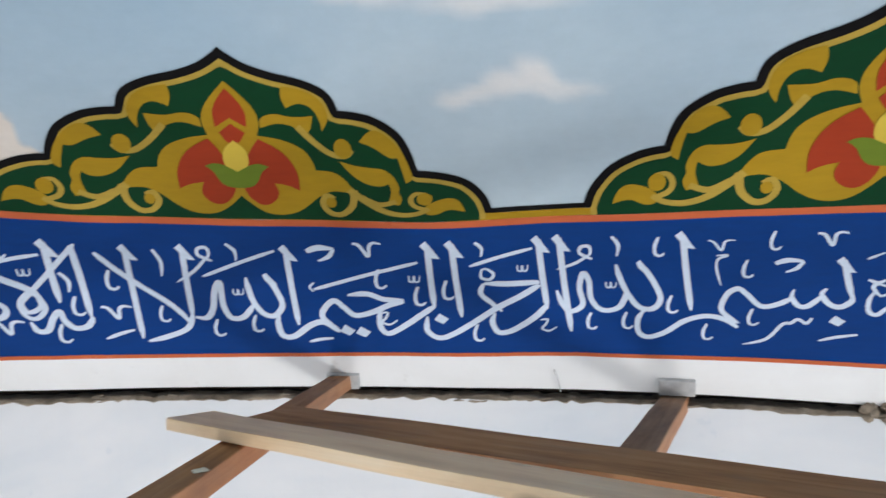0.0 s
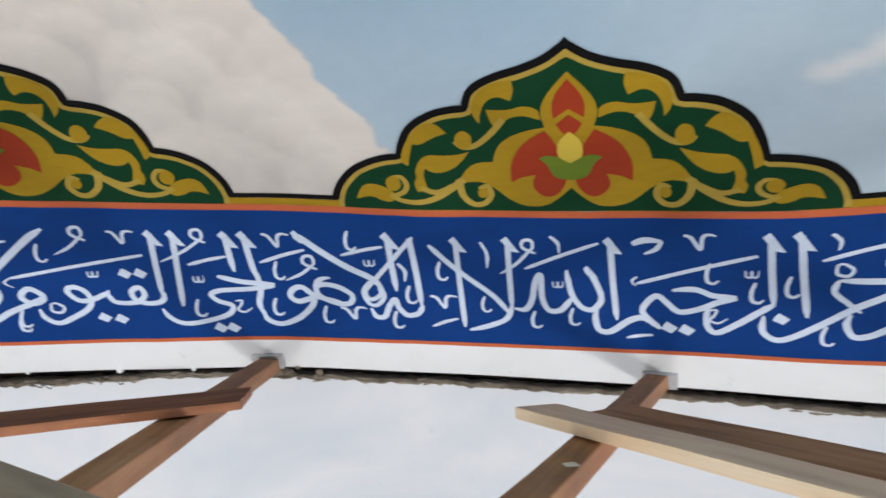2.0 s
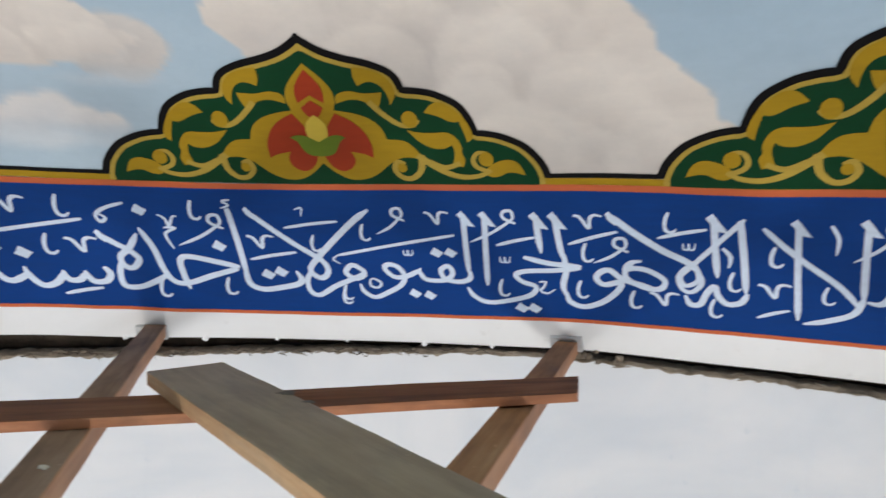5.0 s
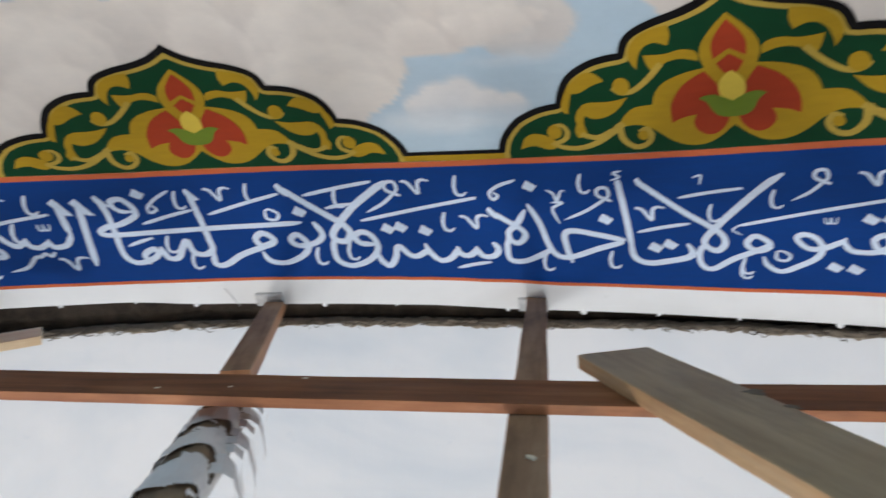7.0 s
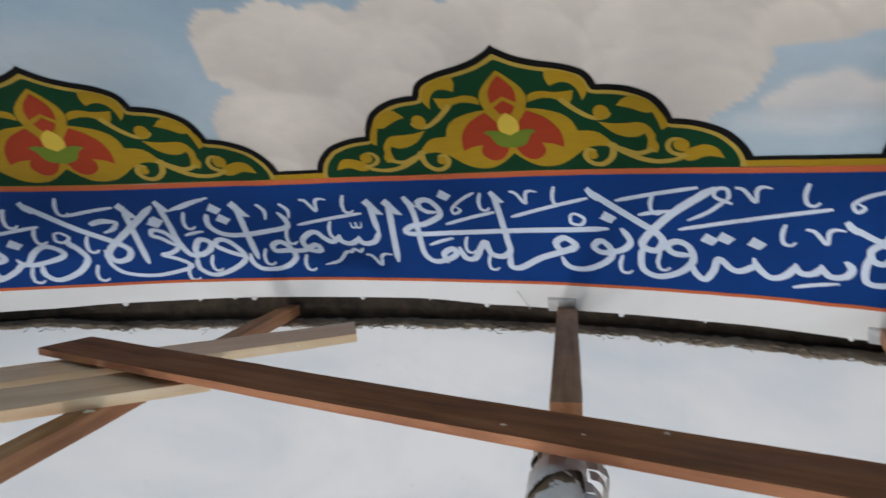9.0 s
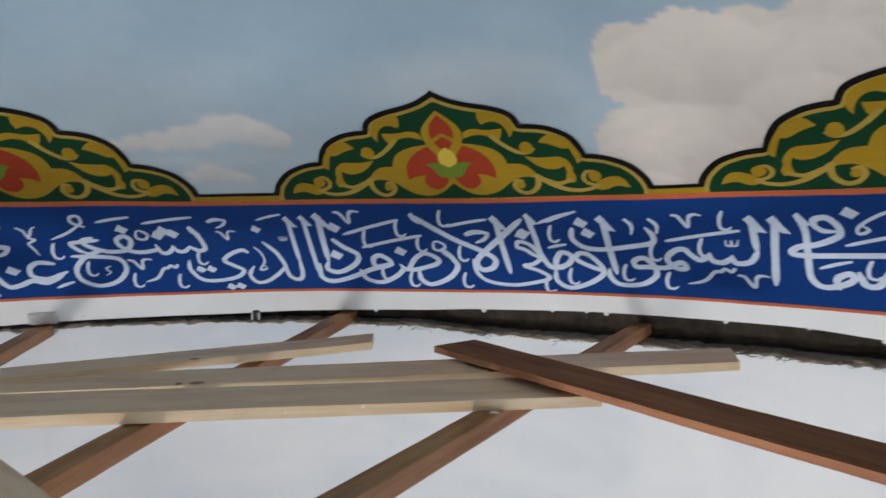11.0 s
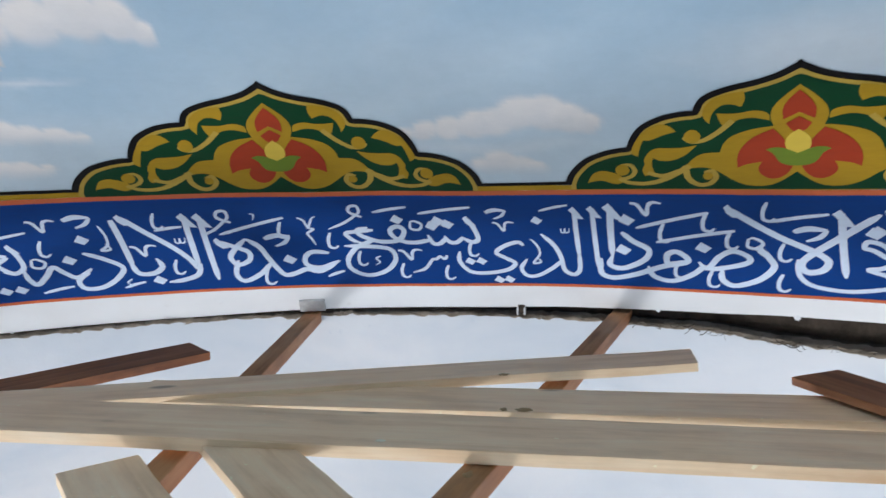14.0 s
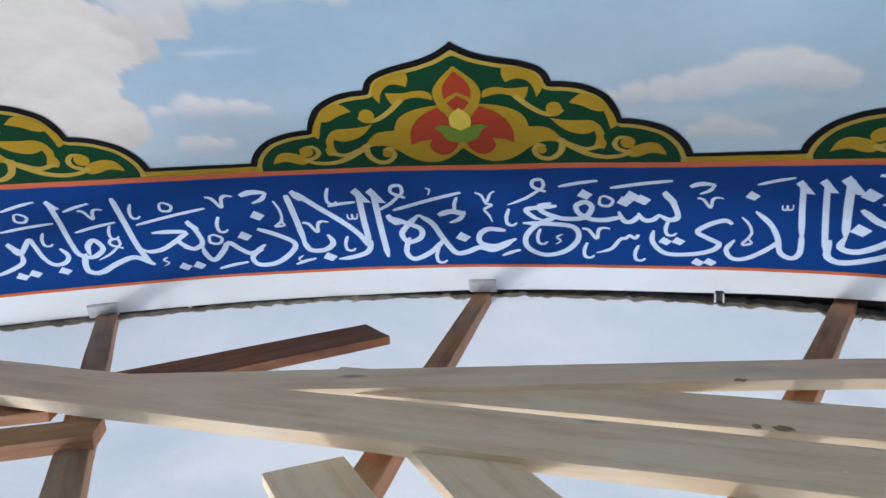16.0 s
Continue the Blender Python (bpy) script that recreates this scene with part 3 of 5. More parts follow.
def wall_plate(x1, y1, tilt):
    """Grey sheet-metal pad over a joist's end, against the white rim."""
    a = math.atan2(y1, x1)
    bm = bmesh.new()
    bmesh.ops.create_cube(bm, size=1, matrix=Matrix.Diagonal((0.016, 0.105, 0.058, 1)))
    bmesh.ops.bevel(bm, geom=bm.edges[:], offset=0.002, segments=1, affect="EDGES")
    ob = part("joist_pad", bm, ZINC, None)
    angle = math.degrees(a) % 360
    p = on_dome(angle, along(RIM_FOOT, angle) + 0.036, 0.010)
    ob.matrix_world = Matrix.Translation(p) @ Matrix.Rotation(a, 4, "Z") @ Matrix.Rotation(-(LAT0 - 0.73 / BALL) * 0.85, 4, "Y") @ Matrix.Rotation(tilt, 4, "X")
    return tagged(ob, "grey metal pad where a joist meets the rim", "metal pad", "joist pads")


for k, (inner, outer, width) in enumerate(JOISTS):
    if k not in (5, 6):
        wall_plate(outer[0], outer[1], 0.04 * math.sin(k * 2.3))

PLANK = "boards of the scaffold"
timber("plank", (-1.186, 2.538, -0.321), (0.596, 2.339, -0.315), 0.173, 0.022, BROWN, "brown plank lying across two joists", "plank", PLANK)
timber("plank", (-1.261, 2.373, -0.302), (0.329, 2.164, -0.316), 0.105, 0.026, PINE, "pale pine board with a clean sawn edge", "plank", PLANK, skew=(0.25, 0))
timber("plank", (-1.805, 1.988, -0.304), (-2.450, -1.072, -0.305), 0.153, 0.02, RED_BROWN, "long red-brown plank across five joists", "plank", PLANK, skew=(0.5, 0.1), sag=0.006)
timber("plank", (-2.184, 1.209, -0.281), (-0.869, 1.432, -0.271), 0.172, 0.03, GREY_WOOD, "weathered grey-brown board with a dark stain", "plank", PLANK, skew=(-0.12, 0))
timber("plank", (-2.932, -0.386, -0.337), (-1.087, -2.173, -0.337), 0.167, 0.028, PINE, "pale pine board lying on the joists", "plank", PLANK, skew=(0.35, 0))
timber("plank", (-2.399, -1.384, -0.319), (-0.503, -2.454, -0.328), 0.135, 0.026, PINE, "pale pine board resting across another board", "plank", PLANK, skew=(0.3, 0))
timber("plank", (-2.440, -0.583, -0.351), (0.044, -2.903, -0.294), 0.192, 0.03, PINE, "long wide pine board on top of the others", "plank", PLANK, skew=(0.2, 0))
timber("plank", (-1.351, -2.527, -0.344), (-0.578, -2.443, -0.341), 0.173, 0.028, RED_BROWN, "short dark brown plank with an angled end", "plank", PLANK)
timber("plank", (-1.192, -1.719, -0.338), (-1.176, -0.702, -0.347), 0.157, 0.026, PINE, "pale pine board lying below the long board", "plank", PLANK)
timber("plank", (-0.928, -1.788, -0.360), (-0.944, -0.965, -0.349), 0.155, 0.026, PINE, "pale pine board with a clean sawn end", "plank", PLANK, skew=(0.1, 0))
timber("plank", (-0.573, -2.171, -0.345), (0.082, -2.326, -0.345), 0.102, 0.035, BROWN, "short brown plank with a square end", "plank", PLANK)
timber("plank", (-0.478, -2.365, -0.345), (0.082, -2.527, -0.345), 0.087, 0.026, BROWN, "short brown plank under the long board", "plank", PLANK)


# ---- painted crests over the band ----
def smooth_closed(pts, rounds=2, keep=60):
    """Rounds a closed outline by corner cutting, but leaves sharp corners."""
    for _ in range(rounds):
        out, n = [], len(pts)
        for i in range(n):
            p, q, r = Vector(pts[i - 1]), Vector(pts[i]), Vector(pts[(i + 1) % n])
            turn = math.degrees((q - p).angle(r - q, 0.0))
            if turn > keep:
                out.append(tuple(q))
            else:
                out += [tuple(q.lerp(p, 0.25)), tuple(q.lerp(r, 0.25))]
        pts = out
    return pts


def smooth_open(pts, steps=6):
    out = []
    for i in range(len(pts) - 1):
        p0, p1, p2, p3 = (Vector(pts[max(0, min(len(pts) - 1, i + k))]) for k in (-1, 0, 1, 2))
        for j in range(steps):
            t = j / steps
            out.append(0.5 * (2 * p1 + (p2 - p0) * t + (2 * p0 - 5 * p1 + 4 * p2 - p3) * t * t + (3 * p1 - p0 - 3 * p2 + p3) * t ** 3))
    return out + [Vector(pts[-1])]


def fill(pts, cell=4.0):
    """Triangles over a closed outline in centimetres, with a grid of inner points so that they follow the dome."""
    from mathutils.geometry import delaunay_2d_cdt
    xs, ys = [p[0] for p in pts], [p[1] for p in pts]
    vs = [Vector(p) for p in pts]

    def inside(x, y):
        c = False
        for i in range(len(pts)):
            (x0, y0), (x1, y1) = pts[i - 1], pts[i]
            if (y0 > y) != (y1 > y) and x < (x1 - x0) * (y - y0) / (y1 - y0) + x0:
                c = not c
        return c

    gx = min(xs) + cell / 2
    while gx < max(xs):
        gy = min(ys) + cell / 2
        while gy < max(ys):
            if inside(gx, gy):
                vs.append(Vector((gx, gy)))
            gy += cell
        gx += cell
    v, _, f, *_ = delaunay_2d_cdt(vs, [], [list(range(len(pts)))], 1, 1e-4)
    return [tuple(p) for p in v], [tuple(t) for t in f]


def divided(pts, longest=3.0):
    out = []
    for i in range(len(pts)):
        p, q = Vector(pts[i]), Vector(pts[(i + 1) % len(pts)])
        n = max(1, math.ceil((q - p).length / longest))
        out += [tuple(p.lerp(q, k / n)) for k in range(n)]
    return out


stencil = {"angle": 0.0, "wide": 1.0, "tall": 1.0, "lean": 0.0, "dips": ()}     # how the crest in hand was drawn


def on_crest(x, y, lift):
    """A point of the crest in hand: x centimetres to the right of its middle, y up the slope."""
    low = max(0.0, 1 - abs(y) / 40)
    drop = sum(d * math.exp(-((x - cx) / 14) ** 2 - ((y - 15) / 11) ** 2) for cx, d in stencil["dips"])
    a = stencil["angle"] - math.degrees((x + stencil["lean"] * y) * stencil["wide"] / 300)
    return on_dome(a, (y * stencil["tall"] + drop) / 100 + (along(BAND_TOP, a) + 0.0385) * low, lift)


def dome_patch(name, pts, lift, mat, parent, label=""):
    """A flat painted shape of the crest in hand, laid on the dome."""
    v, f = fill(divided(pts))
    ob = mesh_object(name, [on_crest(x, y, lift) for x, y in v], f, mat, parent)
    bm = bmesh.new()
    bm.from_mesh(ob.data)
    bmesh.ops.recalc_face_normals(bm, faces=bm.faces)
    bm.normal_update()
    up = sum((p.normal.dot(p.calc_center_median() - Vector((0, 0, CENTRE_Z))) for p in bm.faces), 0.0)
    if up > 0:
        bmesh.ops.reverse_faces(bm, faces=bm.faces)
    bm.to_mesh(ob.data)
    bm.free()
    return tagged(ob, label)


def mirrored(half):
    return half + [(-x, y) for x, y in reversed(half)]


def inset(line, d):
    out = []
    for i, p in enumerate(line):
        a, b = Vector(line[max(0, i - 1)]), Vector(line[min(len(line) - 1, i + 1)])
        t = (b - a).normalized()
        out.append((p[0] + t.y * d, p[1] - t.x * d))
    return out


def ribbon_outline(pts, w0, w1):
    c = smooth_open(pts, 5)
    left, right = [], []
    for i, p in enumerate(c):
        t = (c[min(i + 1, len(c) - 1)] - c[max(i - 1, 0)]).normalized()
        w = (w0 + (w1 - w0) * i / (len(c) - 1)) / 2
        left.append((p.x - t.y * w, p.y + t.x * w))
        right.append((p.x + t.y * w, p.y - t.x * w))
    return left + right[::-1]


def disc(x, y, r, k=14):
    return [(x + r * math.cos(2 * math.pi * i / k), y + r * 1.25 * math.sin(2 * math.pi * i / k)) for i in range(k)]


LOBES = [
    [(-64.7, -0.2), (-62.9, 5.6), (-58.7, 11.4), (-53.1, 14.8), (-48.5, 16.2), (-45.5, 16.5)],
    [(-45.5, 16.5), (-44.0, 21.6), (-41.2, 26.0), (-35.7, 29.4), (-30.6, 30.7), (-26.7, 31.0)],
    [(-26.7, 31.0), (-25.4, 34.8), (-22.9, 37.3), (-17.9, 39.5), (-11.3, 41.2), (-5.4, 43.4), (0.0, 46.9)],
]
GOLD_LEAVES = {
    "leaf": [(-13.7, 38.2), (-13.2, 35.2), (-14.3, 32.3), (-17.1, 33.7), (-19.6, 33.2), (-21.4, 31.4), (-22.4, 28.4), (-22.6, 26.0), (-24.6, 29.0), (-24.2, 32.8), (-21.7, 36.0), (-17.8, 37.6)],
    "side_leaf": [(-33.7, 26.2), (-31.6, 23.4), (-35.3, 22.2), (-39.0, 19.8), (-41.0, 20.2), (-42.0, 16.8), (-42.7, 13.0), (-44.9, 14.5), (-43.4, 19.9), (-40.6, 24.2), (-36.6, 27.0)],
    "curled_leaf": [(-26.0, 17.5), (-29.6, 16.5), (-33.8, 16.4), (-37.1, 16.8), (-39.6, 15.2), (-41.2, 11.2), (-40.6, 9.4), (-41.8, 6.9), (-40.8, 4.1), (-37.8, 4.8), (-39.0, 9.3), (-38.3, 12.2), (-36.3, 10.7), (-32.9, 10.8), (-29.2, 13.0)],
    "shoulder_leaf": [(-7.2, 29.6), (-11.1, 31.0), (-15.3, 29.7), (-20.7, 30.2), (-19.9, 26.6), (-18.6, 24.7), (-15.4, 27.4), (-11.4, 28.2), (-7.2, 26.6)],
    "end_leaf": [(-58.0, 1.0), (-56.6, 5.4), (-53.8, 7.0), (-50.6, 6.1), (-48.6, 4.9), (-46.6, 2.8), (-47.9, 0.3), (-50.6, 0.4), (-53.7, 2.5)],
}
VINES = {
    "scroll": ([(-16.5, 27.2), (-20.3, 22.7), (-24.4, 19.4), (-27.8, 19.1), (-29.6, 21.0)], 1.8, 1.4),
    "stem": ([(-28.0, 8.5), (-35.0, 2.6), (-40.4, 0.5), (-45.4, 1.0), (-48.5, 3.0)], 2.2, 1.4),
    "stem_branch": ([(-40.0, 5.6), (-35.6, 4.0), (-31.0, 6.2)], 1.6, 2.0),
    "end_curl": ([(-47.4, 2.6), (-44.6, 4.2), (-43.8, 6.8), (-45.2, 9.3), (-47.8, 9.0)], 1.6, 1.3),
    "low_scroll": ([(-29.2, 8.6), (-28.6, 3.2), (-25.8, 0.0), (-22.7, 0.4), (-20.9, 3.4), (-22.0, 6.2), (-24.0, 5.2)], 2.0, 1.4),
}
BODY = [(0.0, 39.4), (-3.2, 36.2), (-6.4, 32.0), (-7.2, 28.0), (-6.1, 24.4), (-11.2, 23.6), (-16.4, 21.4), (-19.0, 18.2), (-19.9, 14.2), (-24.9, 14.0), (-28.0, 10.7), (-29.6, 7.0), (-24.0, 8.0), (-20.0, 5.7), (-16.2, 1.6), (-12.1, -0.7), (-7.0, -0.7), (-3.3, 1.9), (0.0, 5.6)]
PETAL = [(-6.2, 23.5), (-10.6, 21.0), (-13.5, 17.7), (-15.4, 13.0), (-15.2, 7.6), (-12.8, 9.2), (-8.9, 10.0), (-10.0, 7.1), (-9.1, 4.5), (-6.7, 2.6), (-4.1, 3.0), (-1.8, 5.7), (-0.7, 9.9), (-2.6, 17.2), (-3.8, 20.0)]


def build_crest():
    root = new("painted_crest")
    line = []
    for k, lobe in enumerate(LOBES):
        c = [tuple(p) for p in smooth_open(lobe, 5)]
        line += c if k == 0 else c[1:]
    b = [p for p in inset(line, -0.5)[:-1] if p[0] < -0.3] + [(0.0, 47.9)]
    dome_patch("outline", mirrored(b)[:len(b)] + mirrored(b)[len(b) + 1:], 0.0025, BLACK, root, "black painted outline")
    g = inset(line, 1.55)
    g = [p for p in g[:-1] if p[0] < -0.3] + [(0.0, 45.0)]
    g = [(p[0], max(p[1], -0.2)) for p in g]
    g = [(g[0][0], -2.2)] + g
    dome_patch("border", mirrored(g)[:len(g)] + mirrored(g)[len(g) + 1:], 0.0031, PALE_GOLD, root, "ochre yellow painted border")
    n = inset(line, 2.9)
    n = [p for p in n[:-1] if p[0] < -0.6] + [(0.0, 43.0)]
    n = [(n[0][0] + 0.3, -2.3)] + [p for p in n if p[1] > -0.2]
    dome_patch("field", mirrored(n)[:len(n)] + mirrored(n)[len(n) + 1:], 0.0037, GREEN, root, "dark green painted field")
    body = mirrored(BODY)
    body = [p for i, p in enumerate(body) if i not in (len(BODY), len(body) - 1)]
    dome_patch("flower", smooth_closed(body, 2, 50), 0.0043, GOLD, root, "ochre yellow flower body")
    for side in (1, -1):
        flip = lambda pts: [(side * x, y) for x, y in pts]
        for name, pts in GOLD_LEAVES.items():
            dome_patch(name, flip(smooth_closed(pts, 2, 75)), 0.0047, GOLD, root)
        for name, (pts, w0, w1) in VINES.items():
            dome_patch(name, flip(ribbon_outline(pts, w0, w1)), 0.0051, PALE_GOLD, root)
        for name, x, y, r in (("curl", -27.3, 21.2, 2.3), ("curl", -23.1, 3.9, 1.4), ("curl", -47.4, 7.0, 2.1)):
            dome_patch(name, flip(disc(x, y, r)), 0.0055, GOLD, root)
        dome_patch("petal", flip(smooth_closed(PETAL, 2, 60)), 0.0059, RED, root, "brick red petal")
    dome_patch("top_petal", smooth_closed([(0, 37.6), (-2.9, 34.0), (-4.2, 30.7), (-3.8, 26.9), (0, 29.5), (3.8, 26.9), (4.2, 30.7), (2.9, 34.0)], 2, 50), 0.0059, RED, root, "brick red pointed petal")
    dome_patch("heart_petal", [(0, 27.9), (-3.2, 25.3), (-1.9, 22.9), (0, 21.3), (1.9, 22.9), (3.2, 25.3)], 0.0059, RED, root, "small brick red petal")
    dome_patch("bud", smooth_closed([(0, 23.1), (-2.5, 20.9), (-3.4, 17.8), (-2.7, 14.6), (0, 13.2), (2.7, 14.6), (3.4, 17.8), (2.5, 20.9)], 2, 80), 0.0065, LEMON, root, "lemon yellow bud")
    dome_patch("calyx", smooth_closed([(-8.0, 15.2), (-6.2, 16.2), (-3.6, 15.9), (-1.6, 14.6), (0, 13.6), (1.6, 14.6), (3.6, 15.9), (6.2, 16.2), (8.0, 15.2), (6.0, 13.6), (5.0, 10.6), (3.3, 8.7), (0, 8.3), (-3.3, 8.7), (-5.0, 10.6), (-6.0, 13.6)], 2, 55), 0.0071, LIME, root, "leaf green calyx")
    return tagged(root, "painted crest with red flower and ochre scrolls on green", "painted ornament", "crests round the dome")


# angle of the foot, width, height and lean of each hand-drawn crest, and shoulders that sit low: centimetres from the middle, drop
CRESTS = [
    (87.95, 1.0, 1.085, .015, ()), (117.21, 1.003, 1.019, .053, ((46, -3.2),)), (147.16, .995, 1.043, .046, ()), (177.33, 1.0075, .991, .033, ((-46, -1.6),)),
    (205.16, 1.037, .972, .024, ()), (236.26, 1.049, 1.036, .023, ((46, -1.0), (-46, -1.4))), (268.1, 1.05, 1.02, .02, ()), (298, 1.02, 1.02, 0, ()),
    (328, 1.02, 1.02, 0, ()), (358, 1.02, 1.02, 0, ()), (28, 1.02, 1.02, 0, ()), (58, 1.02, 1.02, 0, ()),
]
for angle, wide, tall, lean, dips in CRESTS:
    stencil.update(angle=angle, wide=wide, tall=tall, lean=lean, dips=dips)
    build_crest()


# ---- brush lettering on the blue band ----
ink = {"angle": 0.0, "pieces": None, "lift": 0.0}
lettered = []
LEAN = 1.5          # marks are taller than wide on the leaning band


def with_word(angle, word):
    ink.update(angle=angle, pieces=[], lift=0.0016)
    lettered.append((angle, ink["pieces"]))


def on_band(x, y):
    return on_dome(ink["angle"] - math.degrees(x / 300), y / 100, ink["lift"])


def stroke(where, pts, width, start=0.55, end=0.5):
    """One pull of a flat brush along a smooth line, centimetres from the word's middle."""
    c = smooth_open(pts, 7 if len(pts) > 2 else 10)
    v, f = [], []
    ink["pieces"].append((where, v, f))
    ink["lift"] += 0.00005
    n, total = len(c), 0.0
    length = sum((c[i + 1] - c[i]).length for i in range(n - 1)) or 1.0
    rag = random.random() * 50
    for i, p in enumerate(c):
        if i:
            total += (p - c[i - 1]).length
        t = (c[min(i + 1, n - 1)] - c[max(i - 1, 0)])
        t = t.normalized() if t.length > 1e-6 else Vector((1, 0))
        w = width * (0.78 + 0.24 * abs(t.x) + 0.06 * t.x * t.y)
        k = min(1.0, start + (1 - start) * total / 2.2, end * 0.8 + (1 - end * 0.8) * (length - total) / 3.4)
        w *= k * 0.87 * (1 + 0.06 * noise.noise((total * 0.5, rag, 0)) + 0.02 * noise.noise((total * 2.1, rag, 4)))
        for side in (-0.5, 0.5):
            v.append(on_band(p.x - t.y * w * side, p.y + t.x * w * side))
        if i:
            f.append((2 * i - 2, 2 * i, 2 * i + 1, 2 * i - 1))


def patch(where, pts, joined=False):
    ink["lift"] += 0.00005
    if not joined or not ink["pieces"]:
        ink["pieces"].append((where, [], []))
    _, v, f = ink["pieces"][-1]
    base = len(v)
    v.extend(on_band(x, y) for x, y in pts)
    f.append(tuple(range(base, base + len(pts))))


def pen(width, *xy):
    stroke("letters", [(xy[i], xy[i + 1]) for i in range(0, len(xy), 2)], width)


def serif(k, x, y):
    """Barbed head of an upright."""
    patch("letters", [(x - 9 * k, y + 4 * k), (x - 2 * k, y + 11 * k), (x + 16 * k, y - 20 * k), (x + 5 * k, y - 22 * k), (x - 5 * k, y - 10 * k)], True)


def alif(width, barbed, x0, y0, x1, y1):
    k = width / 16
    stroke("letters", [(x0 + 4 * k * barbed, y0), ((x0 + x1) / 2 + k, (y0 + y1) / 2), (x1, y1)], width, 0.8, 0.45)
    if barbed:
        patch("letters", [(x0 - 9 * k, y0 - 2 * k), (x0 + 2 * k, y0 + 9 * k), (x0 + 24 * k, y0 - 34 * k), (x0 + 11 * k, y0 - 32 * k), (x0 + 2 * k, y0 - 20 * k)], True)


def bar(k, x0, y0, x1, y1):
    stroke("marks", [(x0, y0), ((x0 + x1) / 2, (y0 + y1) / 2 + 0.3), (x1, y1)], 9.5 * k, 0.5, 0.8)


def dot(k, x, y):
    patch("marks", [(x - 13 * k, y - 2 * k), (x - 3 * k, y + 11 * k * LEAN), (x + 14 * k, y + 1 * k), (x + 3 * k, y - 9 * k * LEAN)])


def line(k, x, y, width, *xy):
    stroke("marks", [(x + xy[i] * k, y + xy[i + 1] * k * LEAN) for i in range(0, len(xy), 2)], width * k, 0.7, 0.6)


def hook(k, x, y):
    line(k, x, y, 9, 0, 17, -6, 2, -5, -11, 4, -14, 11, -9)


def vee(k, x, y):
    line(k, x, y, 9, -24, 8, -13, 5, 0, -12, 4, 4, 12, 9, 24, 7)


def shadda(k, x, y):
    k *= 0.72
    line(k, x, y, 7, -14, 6, -13, -6, -4, -7, -2, 5, 0, -7, 9, -6, 12, 7)


def damma(k, x0, y0, x1, y1):
    line(k, x0, y0, 9, 10, -10, -12, 0, -10, 11, 4, 12, 6, 0, -4, -8)
    stroke("marks", [(x0, y0 - 8 * k), ((x0 + x1) / 2 + 4 * k, (y0 + y1) / 2 - 6 * k), (x1, y1)], 8 * k, 0.8, 0.4)


def comma(k, x, y):
    line(k, x, y, 15, -26, 0, -6, 6, 20, 4)
    line(k, x, y, 11, 20, 4, 10, -8, -8, -15)


def ring(k, x, y):
    line(k, x, y, 8, -10, 6, -11, -7, 4, -10, 11, 0, -2, 8, -12, 5)


def dagger(k, x0, y0, x1, y1):
    stroke("marks", [(x0, y0), ((x0 + x1) / 2 + 7 * k, (y0 + y1) / 2 + 3 * k), (x1, y1)], 10 * k, 0.8, 0.5)


def small_sin(k, x0, y0, x1, y1):
    w = x1 - x0
    h = y1 - y0
    stroke("marks", [(x0, y0 + 1.2), (x0 + w * 0.08, y0 - 0.8), (x0 + w * 0.2, y0 + 0.6), (x0 + w * 0.3, y0 - 0.9), (x0 + w * 0.42, y0 + h * 0.15), (x0 + w * 0.65, y0 + h * 0.75), (x1, y1)], 9 * k, 0.8, 0.4)


def squiggle(k, x, y):
    line(k, x, y, 6, -14, 8, -2, 9, -6, 0, -12, -8, 0, -12, 14, -4)



with_word(87.91, "closing")
pen(1.1, -1.5, -17.7, 1.9, -15.6)
pen(1.5, -0.9, -24.5, 2.7, -26.7)
pen(1.3, 2.6, -24.5, 0.2, -26.8, 1.7, -29.9, 2.9, -29.2)
pen(1.5, 3.3, -33.7, 1.4, -36.5, -0.3, -35.3, -0.4, -31.3, 0.7, -28.4)

with_word(92.93, "bismi")
alif(2, 1, 19.8, -18, 22.6, -31.5)
pen(1.9, 22.5, -29.5, 22.3, -32.1, 20.1, -34.1, 17.8, -33, 16.2, -29.7, 17.2, -27.6)
pen(1.8, 16.2, -30.3, 13.6, -33.8, 11.5, -34, 9.9, -30.9, 10.3, -28.1)
pen(1.9, 10.2, -30.9, 6.9, -33.5, 3.2, -34.3, 0.1, -30.2, -2.1, -28, -4.6, -30.3, -5.8, -35.3, -4.4, -38.2, -1.6, -40.9)
pen(2, -1.8, -42.7, -4.4, -39.9, -9, -38.4, -14.4, -40.5, -19.1, -45.2, -23.4, -47.3, -25.8, -45.1, -25.8, -39.9, -24.1, -36.4)
dot(0.13, 19.7, -39.3)
bar(0.13, 16.1, -46.6, 24.2, -43.9)
vee(0.13, 17.6, -10.7)
comma(0.13, 9.3, -19.1)
hook(0.13, 5.6, -11.5)
hook(0.13, -0.2, -21.1)
pen(0.9, -9.3, -11, -7.8, -11.8, -6.2, -14.4, -5.3, -11.4, -3.1, -11)
pen(0.9, -7.2, -16.2, -4.7, -16.2, -6.9, -17.6, -7.1, -21.2, -6, -26.9)
hook(0.13, 1.4, -38.6)
small_sin(0.13, 14.5, -39.4, -0.6, -49)
hook(0.13, -9.1, -44.7)

